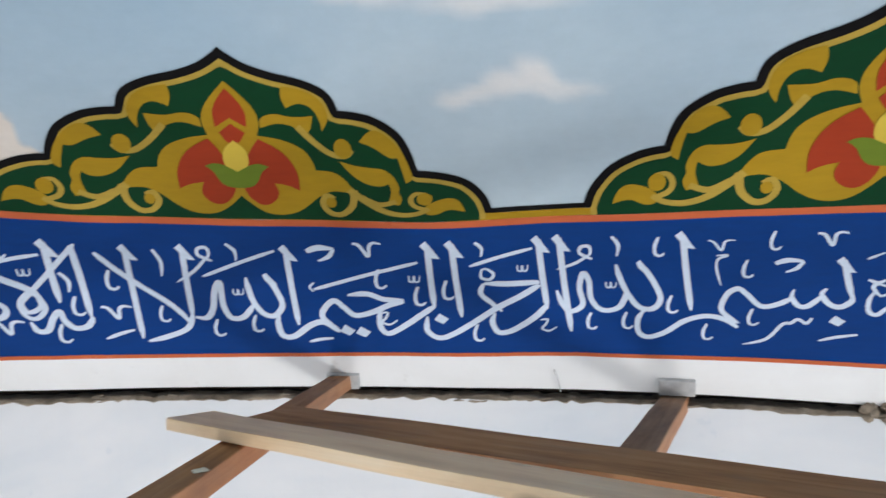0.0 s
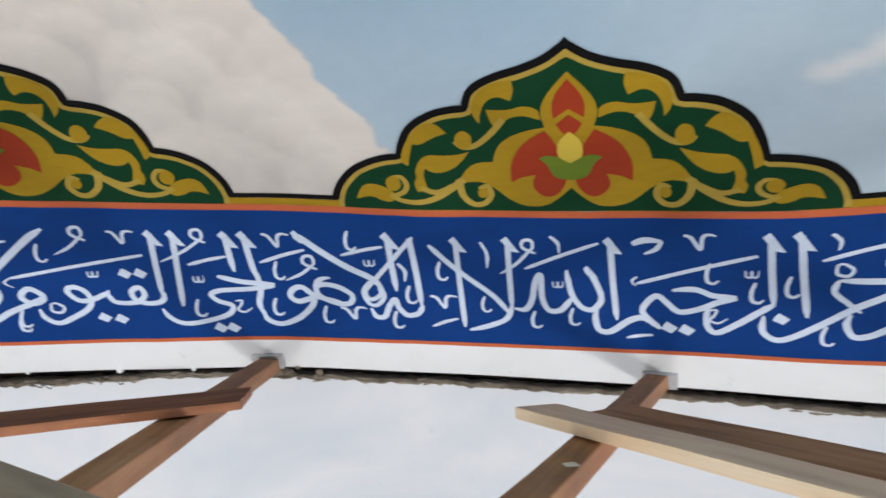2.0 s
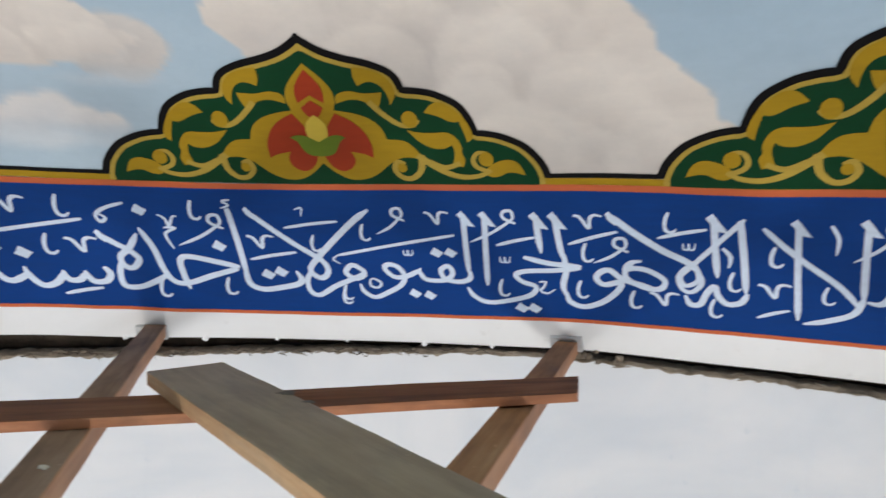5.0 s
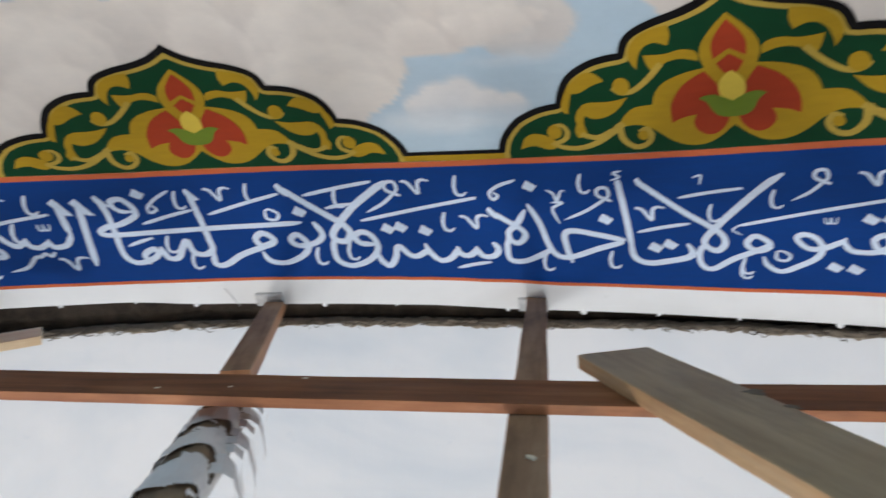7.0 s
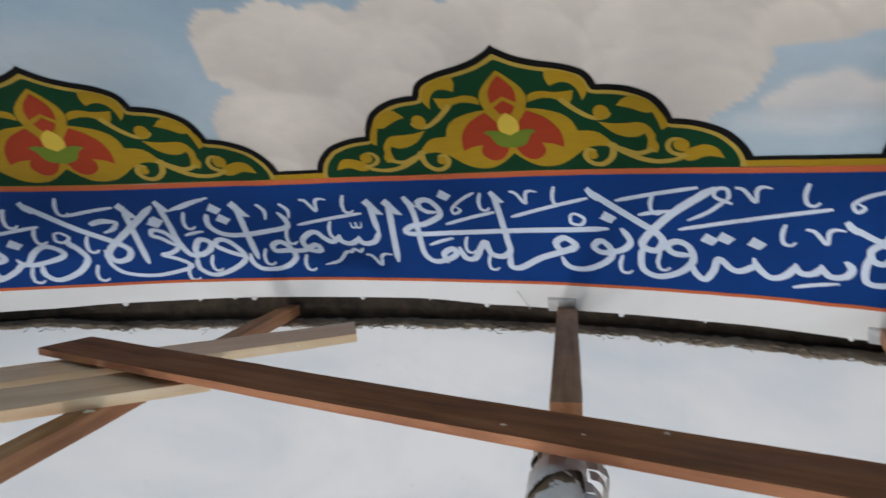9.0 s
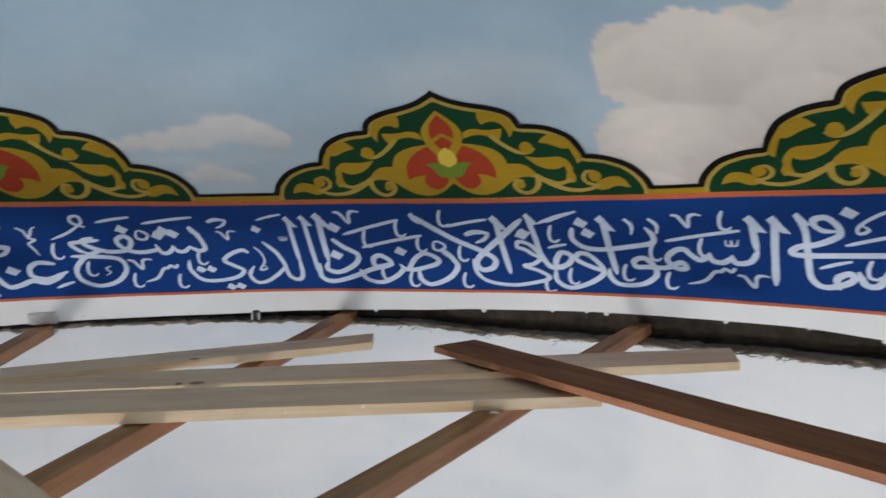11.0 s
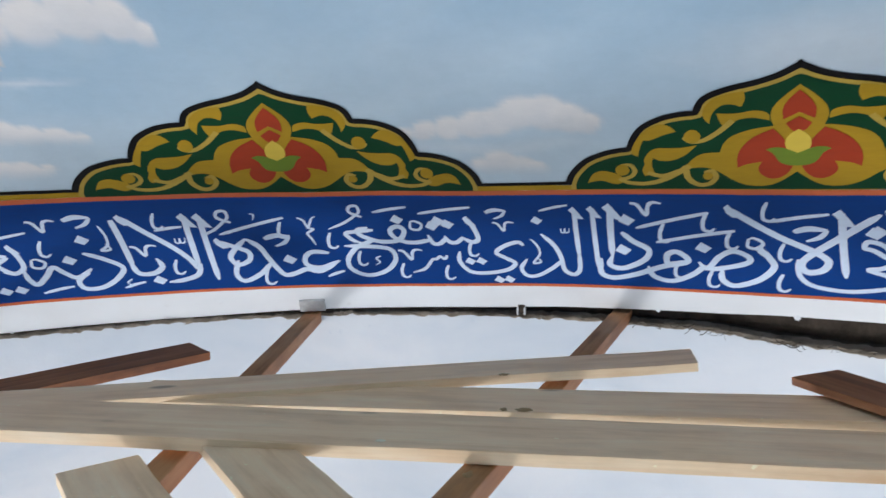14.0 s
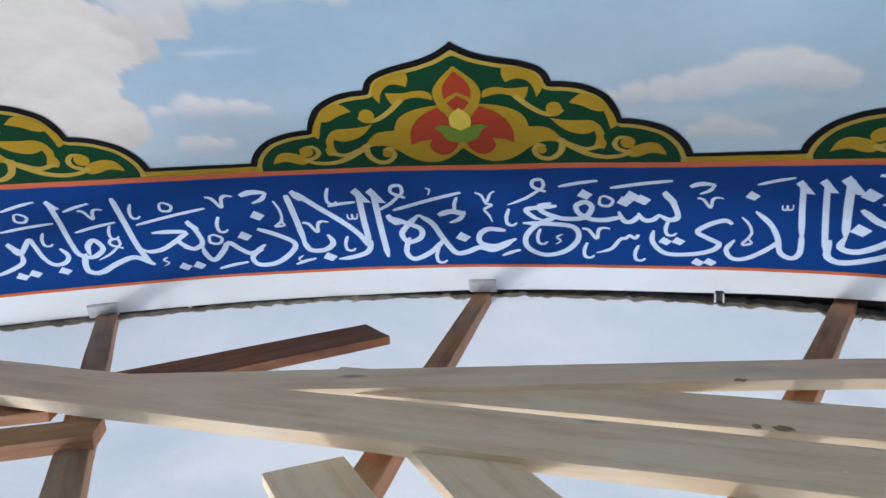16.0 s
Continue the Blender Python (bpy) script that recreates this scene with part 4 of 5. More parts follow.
with_word(98.92, "allah")
alif(2.3, 1, 15.7, -9, 18.5, -36.4)
hook(0.14, 10.5, -13.3)
hook(0.14, 13.8, -34.4)
pen(2.1, 6.4, -19.3, 9.3, -25.5, 11.1, -31.9, 9.3, -35.9, 5.8, -35.4, 2.9, -30, 0.9, -23.5, 0.2, -19.3)
serif(0.14, 6.4, -19.3)
pen(2.1, 3, -28.9, 0.9, -35.5, -3.5, -36.8, -6.3, -32.4, -6.7, -25.8, -8.1, -22.7, -9.2, -28.1, -8.5, -34.7, -11.5, -37.5, -13.7, -34.9, -15.1, -29.3)
shadda(0.14, -1, -26.8)
hook(0.14, -6.4, -41.5)
hook(0.14, 2.7, -41)
dagger(0.14, -0.8, -9.3, 0.4, -16.3)
damma(0.14, -7.1, -15.3, -14.9, -21.2)

with_word(104.45, "alrahman")
alif(2.4, 1, 14.3, -9.6, 17.3, -45.8)
alif(2.4, 1, 9, -10, 11.2, -36.7)
pen(2.3, 11.2, -34.9, 8.5, -39.2, 4.6, -43.3, 0.6, -46.4, -2.4, -46.6, -3.8, -42.4, -2.9, -38.7)
pen(2.3, 9.4, -26, 2, -26.8, -5.5, -26.8)
pen(2.3, 9.4, -27.1, 4.2, -31.7, -2.1, -36.4, -8.5, -42.4, -14.9, -47.9, -18.9, -49.5, -21.9, -46.4, -21.6, -40.4)
pen(2, -5.5, -26.8, -6.4, -30.8, -3.5, -34.8, -0.9, -38)
bar(0.15, -9, -20.2, 8, -13.3)
shadda(0.15, 5.3, -20.6)
ring(0.15, -4.3, -22.9)
dagger(0.15, -7, -11.2, -5.7, -16.5)
squiggle(0.15, 11.4, -43)
hook(0.15, -7.9, -47.3)
dot(0.15, -17.8, -41.5)

with_word(111.61, "alrahim")
alif(2.5, 1, 23.6, -11.7, 25.4, -40.6)
alif(2.5, 1, 17.1, -12.1, 18.1, -36.7)
pen(2.3, 18.2, -36, 14.1, -39.9, 9.9, -44, 4.9, -47.8, 2.7, -45.4, 2.6, -40.5, 3.4, -37.6)
pen(2.3, 9.8, -33.8, 4.4, -33.4, -0.1, -31.2, -5.6, -31.7)
pen(2.3, 9.8, -34.3, 5.7, -35.7, 0.9, -38.7, -4, -40.1, -6.8, -37, -9.4, -34, -12.3, -37.1, -13.1, -41.2, -9.2, -46.7)
pen(2.5, -8.9, -47.2, -12.9, -43.1, -16.8, -44.3, -21.9, -49.2, -25, -48.5, -25.7, -43.1, -25, -40.2)
bar(0.16, -14.6, -29.4, 14.7, -18.7)
pen(1.2, -14.3, -26.7, -15.6, -28.5, -14.6, -30.3)
dot(0.16, -6.8, -46.7)
dot(0.16, -2.5, -47.4)
bar(0.16, -17.8, -51.5, -11, -49.9)
comma(0.16, -10.8, -14.5)
vee(0.16, 1.5, -13.4)
hook(0.16, 3.8, -25.4)
shadda(0.16, 13.5, -24.9)
hook(0.16, 14.1, -32.2)
hook(0.16, 22, -29.7)
squiggle(0.16, 5.3, -41)

with_word(117.57, "allahu")
alif(2.4, 1, 10.1, -13.3, 11.1, -44.3)
pen(2.3, 4.6, -24.5, 6.5, -30.2, 7.4, -36, 5, -40.2, 2.1, -39.5, -0.2, -34.8, -1.1, -27.9, -1.2, -24.6)
serif(0.15, 4.6, -24.5)
pen(2.3, -0.6, -36, -3.5, -40.7, -6.9, -41.1, -8.5, -36, -8.3, -28, -8.8, -26.8, -10.2, -30.3, -11.4, -37.2, -13.5, -41.1, -16.5, -40.7)
bar(0.15, -12.5, -24.3, 7.7, -14.3)
shadda(0.15, -3.7, -30.2)
dagger(0.15, -4.9, -11.7, -2.9, -18.1)
damma(0.15, -10.7, -16, -19.4, -26.5)
hook(0.15, -10.8, -45.5)
hook(0.15, -0.3, -43.8)

with_word(121.9, "la")
alif(2.3, 1, 5.7, -13.1, 5.5, -40.7)
pen(2.2, 5.6, -39.4, 3.6, -45.4, -2, -48.9, -7.3, -50.8)
alif(2.3, 1, -8.8, -13.3, -8.5, -49.6)
pen(2.2, -16, -15.3, -11.6, -21.6, -6.3, -28, -0.1, -34.8, 2.9, -39.5, 4.4, -43)
dagger(0.14, -1.3, -14, -0.3, -24.2)
hook(0.14, -1.9, -39.5)

with_word(126.94, "ilaha")
alif(2.6, 0, 5.2, -12.8, 6, -40.3)
pen(2.3, 6.4, -40.3, 4.8, -44, 1.5, -44.9, -0.7, -41.8, -1.4, -38.1, -3.3, -40.6, -5.2, -45.6, -7.7, -45.8, -8.9, -42.1)
pen(1.8, 6.2, -12.3, 0.9, -19.5, -6.7, -30, -9.8, -34.7, -8.6, -38.3, -5.5, -35.9, -6.1, -31.1)
alif(2.6, 1, -1.6, -11.8, -0.7, -34.5)
dagger(0.16, 0.8, -22.9, 2.1, -30.4)
bar(0.16, 8.5, -49.6, 16.1, -45.9)
vee(0.16, 12.7, -38.2)
hook(0.16, 13, -25.9)
hook(0.16, 3.2, -36.1)
hook(0.16, -1.6, -47.2)

with_word(128.71, "illa")
pen(2.8, -17.9, -11.3, -12.2, -17.7, -5, -24.4, 1.7, -29.2, 4.5, -33.5)
serif(0.16, -17.6, -11.7)
pen(1.8, 1.7, -29.9, -1.1, -34.8, -0.3, -39.6, 2.1, -40.8, 4.7, -37, 4.2, -32.2)
vee(0.16, -4.9, -44)
bar(0.16, -5.9, -19.8, 6.5, -16.2)
hook(0.16, -2.8, -14.1)
shadda(0.16, 2.1, -22.6)

with_word(131.27, "huwa")
pen(2.3, -1.6, -33.3, 1.1, -32.1, 5, -33.1, 8.7, -36.6, 7.5, -40.2, 3.4, -40, -1.1, -36.5, -1.2, -32.1, 0.6, -29.7, 3.1, -29.2)
pen(2.4, 5, -39.7, 0.3, -38.2, -2.8, -36.5, -5.6, -33.4, -8.2, -34.3, -9.4, -37.2, -7.3, -39.6, -2.9, -38.2, -3.8, -41.9, -8.1, -47.1, -13.4, -49.8, -17.3, -47.9, -18, -43.6)
vee(0.16, -10.3, -13.6)
bar(0.16, -16.3, -23.2, -2.7, -17.7)
damma(0.16, -1.8, -23.3, -9.8, -30.5)
hook(0.16, -11.5, -26.6)
hook(0.16, -13.8, -42.3)
hook(0.16, 0.6, -45.5)

with_word(135.69, "alhayyu")
alif(2.6, 1, 3.2, -11.8, 4.9, -29.5)
pen(2.4, 5.2, -27.1, 5.5, -34.3, 4.3, -40.4, 4.8, -45.4)
alif(2.6, 1, -2, -11.9, -1, -27.2)
pen(2.4, -6.3, -29.1, 1.1, -31.5, 9.9, -32.2)
pen(2.2, 9.7, -33, 2.2, -34.4, -6, -35.2, -9.1, -37, -7.4, -39.9, -3.7, -41.8, -5.1, -45.5, -10.3, -48.2, -17.8, -50.1, -22.1, -47.6, -23.8, -43.4)
bar(0.16, -13.7, -24.5, -2.4, -20.8)
shadda(0.16, -11.5, -30.3)
dot(0.16, -8.4, -52)
dot(0.16, -4.7, -51.9)
hook(0.16, -13.2, -43.2)
squiggle(0.16, -0.4, -41.7)

with_word(141.97, "alqayyumu")
alif(2.4, 1, 16.4, -11.8, 15.1, -42.4)
alif(2.4, 1, 10.2, -11.9, 10, -37.4)
pen(2.2, 10.6, -36.2, 9.7, -39.9, 6.2, -41.2, 2.5, -39.9, 1.6, -36.2, 4, -34.2, 5, -37.5, 2.4, -40.7, -3.1, -40.7, -4.8, -37.5, -4.5, -35.5)
pen(2.2, -4.6, -36.3, -9, -39.4, -12.9, -40, -15.5, -36.3, -14.1, -34.3, -11.3, -35.5, -9.8, -39.5, -11.3, -43.7, -15.8, -47.5, -19.9, -49.9, -23.1, -47.4, -23.9, -43.7)
bar(0.15, -29.4, -30.9, 7.3, -20.7)
pen(1, -29.4, -30.9, -30.8, -32.8, -28.7, -34.7)
damma(0.15, 24.1, -13.1, 11.8, -23.4)
damma(0.15, -8.3, -12.9, -15.9, -21)
vee(0.15, 2.9, -13.2)
shadda(0.15, -7.3, -28.6)
dot(0.15, 1.1, -28.5)
dot(0.15, 5.3, -28.4)
dot(0.15, -7.4, -47.5)
dot(0.15, -2.9, -48.1)
ring(0.15, -19.1, -42.9)
hook(0.15, -19.7, -20.6)
hook(0.15, -28.4, -48.1)

with_word(148.4, "la")
pen(2.5, -20, -12.8, -15.3, -18.4, -8.7, -25.7, -2.3, -31.8, 0.2, -35.4, 0.3, -39.1, -2, -41.6, -4.5, -39.6, -4.6, -36.7, -1.5, -31.8, 3.6, -24.9, 11.2, -15.8, 16.4, -10.9)
serif(0.15, -19.9, -12.3)
pen(2.3, 12.1, -39.4, 8.7, -41.4, 6, -39, 7, -36.1, 9, -35.3, 11.6, -38.5, 8, -41.4, 2, -45.2, -3.4, -49.7, -6.2, -48, -6.5, -42.9, -4.7, -37.9)
bar(0.15, -10.2, -19.3, 6.5, -16)
pen(1, -5.7, -11.4, -3.5, -10.7, -4.2, -14.3)
hook(0.15, -1.8, -25.9)
hook(0.15, 4.8, -50.2)

with_word(156.36, "takhudhuhu")
alif(2.7, 0, 15.8, -11.5, 16.8, -41.2)
pen(2.7, 16.7, -38.7, 17.2, -45.1, 20.9, -47.7, 26.4, -46.7, 31.9, -44.8, 33.4, -42.3, 32.2, -38.6)
dot(0.17, 23.4, -40.7)
dot(0.17, 27.5, -39.3)
bar(0.17, 19.1, -33.7, 33.6, -30)
vee(0.17, 23.5, -25.2)
pen(1.2, 17.3, -7.9, 15.1, -8.6, 16.5, -10.2, 14, -11.5)
pen(2.7, 15.2, -37.4, 7.7, -34.9, 0.5, -33, -2.3, -34.8, -2.3, -41.4, -1.4, -48.2)
pen(2.6, 14.6, -38.2, 7, -41.3, -1.9, -45.5, -6, -44.1, -7.9, -38.7, -9.2, -29.4, -11.8, -20.5)
dot(0.17, 10.5, -28.1)
dot(0.17, -10.1, -13.1)
pen(2.6, -7.4, -41.5, -10.3, -44.2, -16.1, -47.5, -20.5, -46.9, -20.9, -41.4, -19.5, -34.6)
pen(2.6, -23.5, -23.9, -19.5, -27.9, -16.4, -30.7, -14.3, -34.6, -16.7, -38.6, -19.1, -37.3, -19.3, -33.3, -16.1, -29.4, -12.9, -23)
serif(0.17, -23.4, -23.4)
pen(1.2, -5.3, -14.6, -3.3, -16.4, -2.7, -19.5, -0.9, -15.4, 0.4, -15.5)
pen(1.2, -4.5, -20.2, -1.1, -20.3, -4.3, -22.7, -3.8, -27, -2.9, -29.6)
damma(0.17, 11.6, -17.6, -1.3, -27.9)
hook(0.17, 5.7, -12.7)
hook(0.17, 11, -46.6)
hook(0.17, -9.1, -48.2)

with_word(163.45, "sinatun")
pen(2.8, 12, -38.3, 13.3, -41.7, 11.5, -45, 7.9, -45, 6.2, -40.2)
pen(2.8, 6.7, -40.8, 4.3, -44.4, 1.2, -44.3, 0, -40.2)
pen(2.8, 0.6, -40.7, -2.4, -45.8, -6.3, -47.2, -9.3, -42.8, -10.1, -38.6)
pen(2.8, -9.1, -41.4, -13.4, -44.9, -16.2, -44.2, -19.2, -39.8, -21.1, -45.6, -23.7, -49.9, -26, -46.9, -26.6, -42.6)
dot(0.19, -21.2, -31.3)
dot(0.19, -16.9, -30.6)
dot(0.19, -9, -32.5)
bar(0.19, -1, -51, 10.2, -48.1)
pen(1.5, 23.2, -10.1, 17.6, -12.4, 14.5, -15.3, 15.2, -18.3, 16.9, -16.6, 15.1, -14.8)
hook(0.19, -1.3, -28.5)
vee(0.19, 7.9, -27.9)

with_word(170.2, "wala")
pen(2.9, 8.6, -38.7, 4, -38, 2.4, -34.6, 5.2, -32.4, 8.4, -34.8, 9.1, -41, 5.2, -46.8, -1.1, -49.6, -5.3, -46.6, -5.6, -40.7, -4.5, -35)
pen(3.2, -17.5, -10.1, -12, -16.2, -5.2, -23.3, -0.6, -28.1, 1.4, -32.4, -0.4, -36.6, -3.3, -36.5, -4.6, -33.6, -1.5, -28.1, 4.9, -20, 13.1, -12.5, 17.7, -8.8)
serif(0.19, -17.1, -10.2)
bar(0.19, -10.6, -14.3, 13.1, -8.7)
bar(0.19, -4.6, -20.6, 5.2, -18.7)
bar(0.19, 6.2, -26.9, 45.3, -17.3)
damma(0.19, 19.5, -12.7, 8.9, -22.9)
vee(0.19, 27.2, -11.2)
hook(0.19, 40.5, -12.1)
hook(0.19, 0.6, -16)
hook(0.19, 0.3, -42.3)

with_word(174.81, "nawmun")
pen(2.8, 14.1, -26.8, 16.1, -33.1, 13.2, -37.3, 7.3, -38.7, 5, -35.8, 7.5, -33, 10.3, -37.9, 8.2, -43.1, 1.6, -47.3, -3.8, -46.3, -5.6, -41.3)
pen(3, -0.5, -37.1, -5, -38.4, -6.6, -34.6, -3.6, -31.9, -0.6, -35.7, -5.1, -38.9, -12.5, -42.5, -19.3, -47.7, -22.5, -46.8, -21.8, -40.8)
dot(0.19, 10.7, -22.1)
ring(0.19, 1.5, -22.6)
hook(0.19, 13.3, -44.5)

with_word(180.13, "lahu")
pen(2.9, 4.7, -11.8, 5.3, -21.1, 5.9, -33.5, 6, -39.2, 3, -42, -0.4, -40.5, -1.4, -34.7, -3.3, -37.5, -6, -43.2, -9.2, -43, -10.6, -37.2)
serif(0.18, 4.8, -11.3)
bar(0.18, 8.8, -22, 33.6, -13.1)
hook(0.18, 24.2, -12.4)
hook(0.18, -0.6, -45.4)
vee(0.18, 14.2, -12.1)
hook(0.18, -7.1, -36.5)

with_word(183.53, "ma")
pen(2.8, -6.5, -13.9, -5.2, -19.9, -5.2, -29.4, -5.1, -40.6, -2.1, -45.1, 2.7, -43.9, 5.7, -41.1, 5, -38.3, 1.6, -41, 2.1, -46.2)
serif(0.18, -6.4, -13.3)
bar(0.18, -2.6, -36.5, 5.9, -32.7)

with_word(182.54, "fi")
pen(2.7, -7.4, -18.7, -8, -14.8, -4.7, -13.6, -1.8, -17.6, -2.1, -21.6, -7.5, -25.4, -12.2, -26.6, -14.7, -29.2, -11.6, -30.7, 2.8, -29.9, 25, -28.5, 40, -27.9, 50.9, -27.1)
pen(2.3, -8.2, -16.6, -5.8, -19.3, -1.9, -19.5)
dot(0.18, 1.1, -11.7)
pen(1.4, 11.3, -10.2, 6.2, -13.9, 2.9, -17.8, 3.2, -20.4, 5.5, -18.7, 3.7, -16.5)
bar(0.18, -0.6, -25.7, 16.4, -19.6)
hook(0.18, 13.2, -15)

with_word(192.07, "alsamawati")
alif(3.1, 1, 31.1, -14.4, 29.9, -45.9)
alif(3.1, 1, 24.7, -14.2, 25.9, -30.1)
pen(2.7, 26, -29.5, 23.7, -34.6, 19.5, -35.5, 18.4, -31.6)
pen(2.7, 18.8, -32.5, 15.7, -35.5, 12.6, -34.6, 11.8, -30.7)
pen(2.7, 12, -31.6, 9.1, -34.6, 6.5, -32.5, 4.3, -29.4, 1.1, -30.5, -1.3, -34.6, 1.2, -39.2, 4.2, -39.1, 2.9, -36.1, -1.7, -39.1, -7.6, -39.1, -11.5, -39.1, -11.8, -35.9, -8.5, -34.5, -5.6, -39.1, -5.7, -43.9, -10.5, -48.5, -17.6, -49.1, -20.6, -45.2, -20.5, -40.4)
alif(3.1, 1, -20.9, -14.4, -18.3, -43.7)
pen(2.7, -30.7, -19.1, -31.3, -24.9, -27.6, -29.5, -21.1, -30.3, -11, -28.3, -5.1, -26.4, -4.8, -22.5, -6.8, -18.7)
bar(0.19, -1.1, -25.5, 21.8, -19.8)
shadda(0.19, 19.1, -25.6)
small_sin(0.19, 18.9, -39.2, 4.2, -47.1)
vee(0.19, 6.6, -14.9)
hook(0.19, 17.4, -15.5)
hook(0.19, 10.3, -28.5)
vee(0.19, 23.9, -43.8)
dot(0.19, -27.6, -16.8)
dot(0.19, -25.8, -22.1)
dagger(0.19, -13, -14.5, -11.5, -22.4)
dagger(0.19, -5.3, -14.4, -3.3, -21.9)
hook(0.19, -5, -31.4)
hook(0.19, -14.8, -42.7)
hook(0.19, -1.2, -46.1)

with_word(198.45, "wama")
pen(2.6, 11.3, -42.2, 6.1, -39.5, 2.1, -35.8, 3.7, -32.7, 7.3, -34.3, 10.9, -42.2, 6.1, -48.5, -1.5, -52.1, -5.9, -48.1, -5.6, -41.8)
pen(2.8, -12.1, -14.1, -10.9, -23.4, -9.8, -33.9, -6.7, -40.9, -1.1, -38.8, 0.6, -34.2, -2.9, -32.6, -5.3, -38.6, -3.1, -41.9)
serif(0.19, -11.8, -13.6)
bar(0.19, -8.8, -17, 2.6, -11.6)
bar(0.19, -7, -30.1, -0.4, -28.1)
dot(0.19, -15.5, -23.3)
hook(0.19, -4.5, -22.7)
hook(0.19, -0.1, -45.7)
hook(0.19, -8.9, -50.7)

with_word(201.78, "fi")
pen(2.2, 6.2, -35.4, 2.1, -31.1, -0.4, -29.8, 0.6, -26.8, 4.7, -29, 7, -35.4, 4.2, -39.1, 0.8, -40.3, 5.8, -43, 9.1, -46.7, 4.7, -49.3, -4.3, -51.5, -13.2, -49.7, -16.9, -44.5, -17.4, -36.6)
dot(0.17, 2.9, -22.3)
bar(0.17, 11.2, -16.5, 22.4, -10.9)

with_word(207.15, "alardi")
alif(3, 1, 21.1, -14.2, 23.4, -44.9)
pen(3, -8.4, -12.5, -2.5, -18.5, 6, -26.2, 14.6, -32.3, 18.7, -36.8, 17.5, -41.4, 13.7, -43, 11.8, -39.9, 13.4, -35.3, 22.3, -24.8, 31.3, -14.5)
serif(0.19, -7.9, -12.8)
pen(2.8, 0.8, -32.2, 3.2, -36.9, 4.3, -41.5, 0.3, -48, -6.7, -52, -10.4, -48.8, -10.3, -43.2)
serif(0.19, 0.8, -32.2)
pen(2.6, -15.7, -43.2, -11.7, -43.2, -3.7, -40, -2.5, -36.8, -6.9, -33.7, -11.1, -36.8, -14.7, -43.2, -17.3, -39.9)
pen(2.6, -15.5, -41.5, -18.9, -46.5, -25.3, -50.8, -31.1, -48.7, -32.9, -43)
dot(0.19, -15.9, -32.6)
bar(0.19, 3, -18.7, 18.7, -14.8)
comma(0.19, 14.5, -23.3)
ring(0.19, -0.8, -29.1)
hook(0.19, 2.5, -14.3)
hook(0.19, 7.1, -33.8)
hook(0.19, -7.7, -28.4)
hook(0.19, 6.8, -49.4)
hook(0.19, -13.3, -49.1)
hook(0.19, -23.3, -44.8)

with_word(212.98, "man")
pen(2.8, 10, -39.9, 4.2, -41.4, 3.8, -36.6, 6.9, -35, 10, -39.9, 2.1, -43.1, -6.6, -48, -14, -50.2, -17.7, -47.1, -17.2, -39.3)
bar(0.2, 0.5, -30.1, 24.1, -23.5)
hook(0.2, 3.1, -25.5)
hook(0.2, 16.1, -19.7)

with_word(214.69, "dha")
alif(3.2, 1, -5, -11.9, -4.6, -37.8)
pen(2.8, -1.2, -25, 2.5, -29.9, 7, -34.2, 5.4, -39.8, -1.3, -44.6, -5.6, -42.8, -4.6, -37.8)
dot(0.2, 0.6, -18.8)
dot(0.2, -1.1, -34.6)
bar(0.2, 3.5, -22.7, 25.6, -14.7)
vee(0.2, 6.9, -12.4)

with_word(220.38, "aldhi")
alif(2.4, 1, 19.2, -12.7, 20.4, -45.5)
alif(2.4, 1, 13.4, -13.2, 14.3, -38.9)
pen(2.3, 14.3, -37.5, 14, -46, 11.9, -49, 8.9, -46.3, 8.1, -39.2, 6.1, -32.4, 2.1, -26.2)
pen(2.1, 8.6, -40.6, 5.1, -45.2, -0.1, -49.8, -4, -50.1, -5.8, -45.7, -3.5, -40.4)
dot(0.15, 1.1, -19.1)
shadda(0.15, 10.5, -24.2)
bar(0.15, 2.3, -13.9, 12, -10.9)
pen(1.2, -1.6, -29, 0.4, -32.6, 1, -37.4, -1.4, -42.6, 1.1, -41.9, -0.1, -39.1)
pen(2.3, -4.2, -32.7, -6.2, -30.8, -10.7, -32.9, -13.9, -36.7, -10.6, -40.1, -7.8, -42.9, -10.5, -46.6, -17, -48.6, -23.6, -48, -27.1, -42, -26.7, -36)
dot(0.15, -23.4, -41.9)
dot(0.15, -19.5, -41.8)
dot(0.15, -13.9, -52.8)
dot(0.15, -10.4, -52.5)
vee(0.15, -10.3, -21.7)
comma(0.15, -12, -14.5)

with_word(229.41, "yashfau")
pen(2.5, 24.9, -18.2, 26.9, -23.7, 27.7, -29.2, 25.3, -30.7, 22, -27.9)
serif(0.18, 24.9, -18.2)
pen(2.3, 22.5, -27.9, 20.3, -30.7, 17.8, -30.7, 16.1, -27.2)
pen(2.3, 16.7, -27.8, 14.4, -31.3, 11.9, -31.3, 10.3, -26.4)
pen(2.5, 11.1, -29.2, 5.9, -30.7, 1.5, -30.1, -1.9, -27.1, -2.6, -23.3, 0.2, -21.4, 2.2, -24.2, -0.2, -29.2, -5.4, -30, -9, -29, -13.3, -26.1, -14.1, -23.1, -10.4, -21.7)
pen(2.3, -8.7, -23.2, -15, -23.9, -18.6, -25, -16.2, -28.9, -13.6, -30.4)
pen(2.5, -9, -29, -15.4, -32.8, -19.4, -39.5, -18.8, -45.8, -13.5, -49.6, -7, -47.4, -2.8, -41.2, -3.3, -35.1, -8.2, -32.9, -20, -31.9)
dot(0.18, 0.2, -17.8)
dot(0.18, 12.1, -21.6)
dot(0.18, 14.3, -18.9)
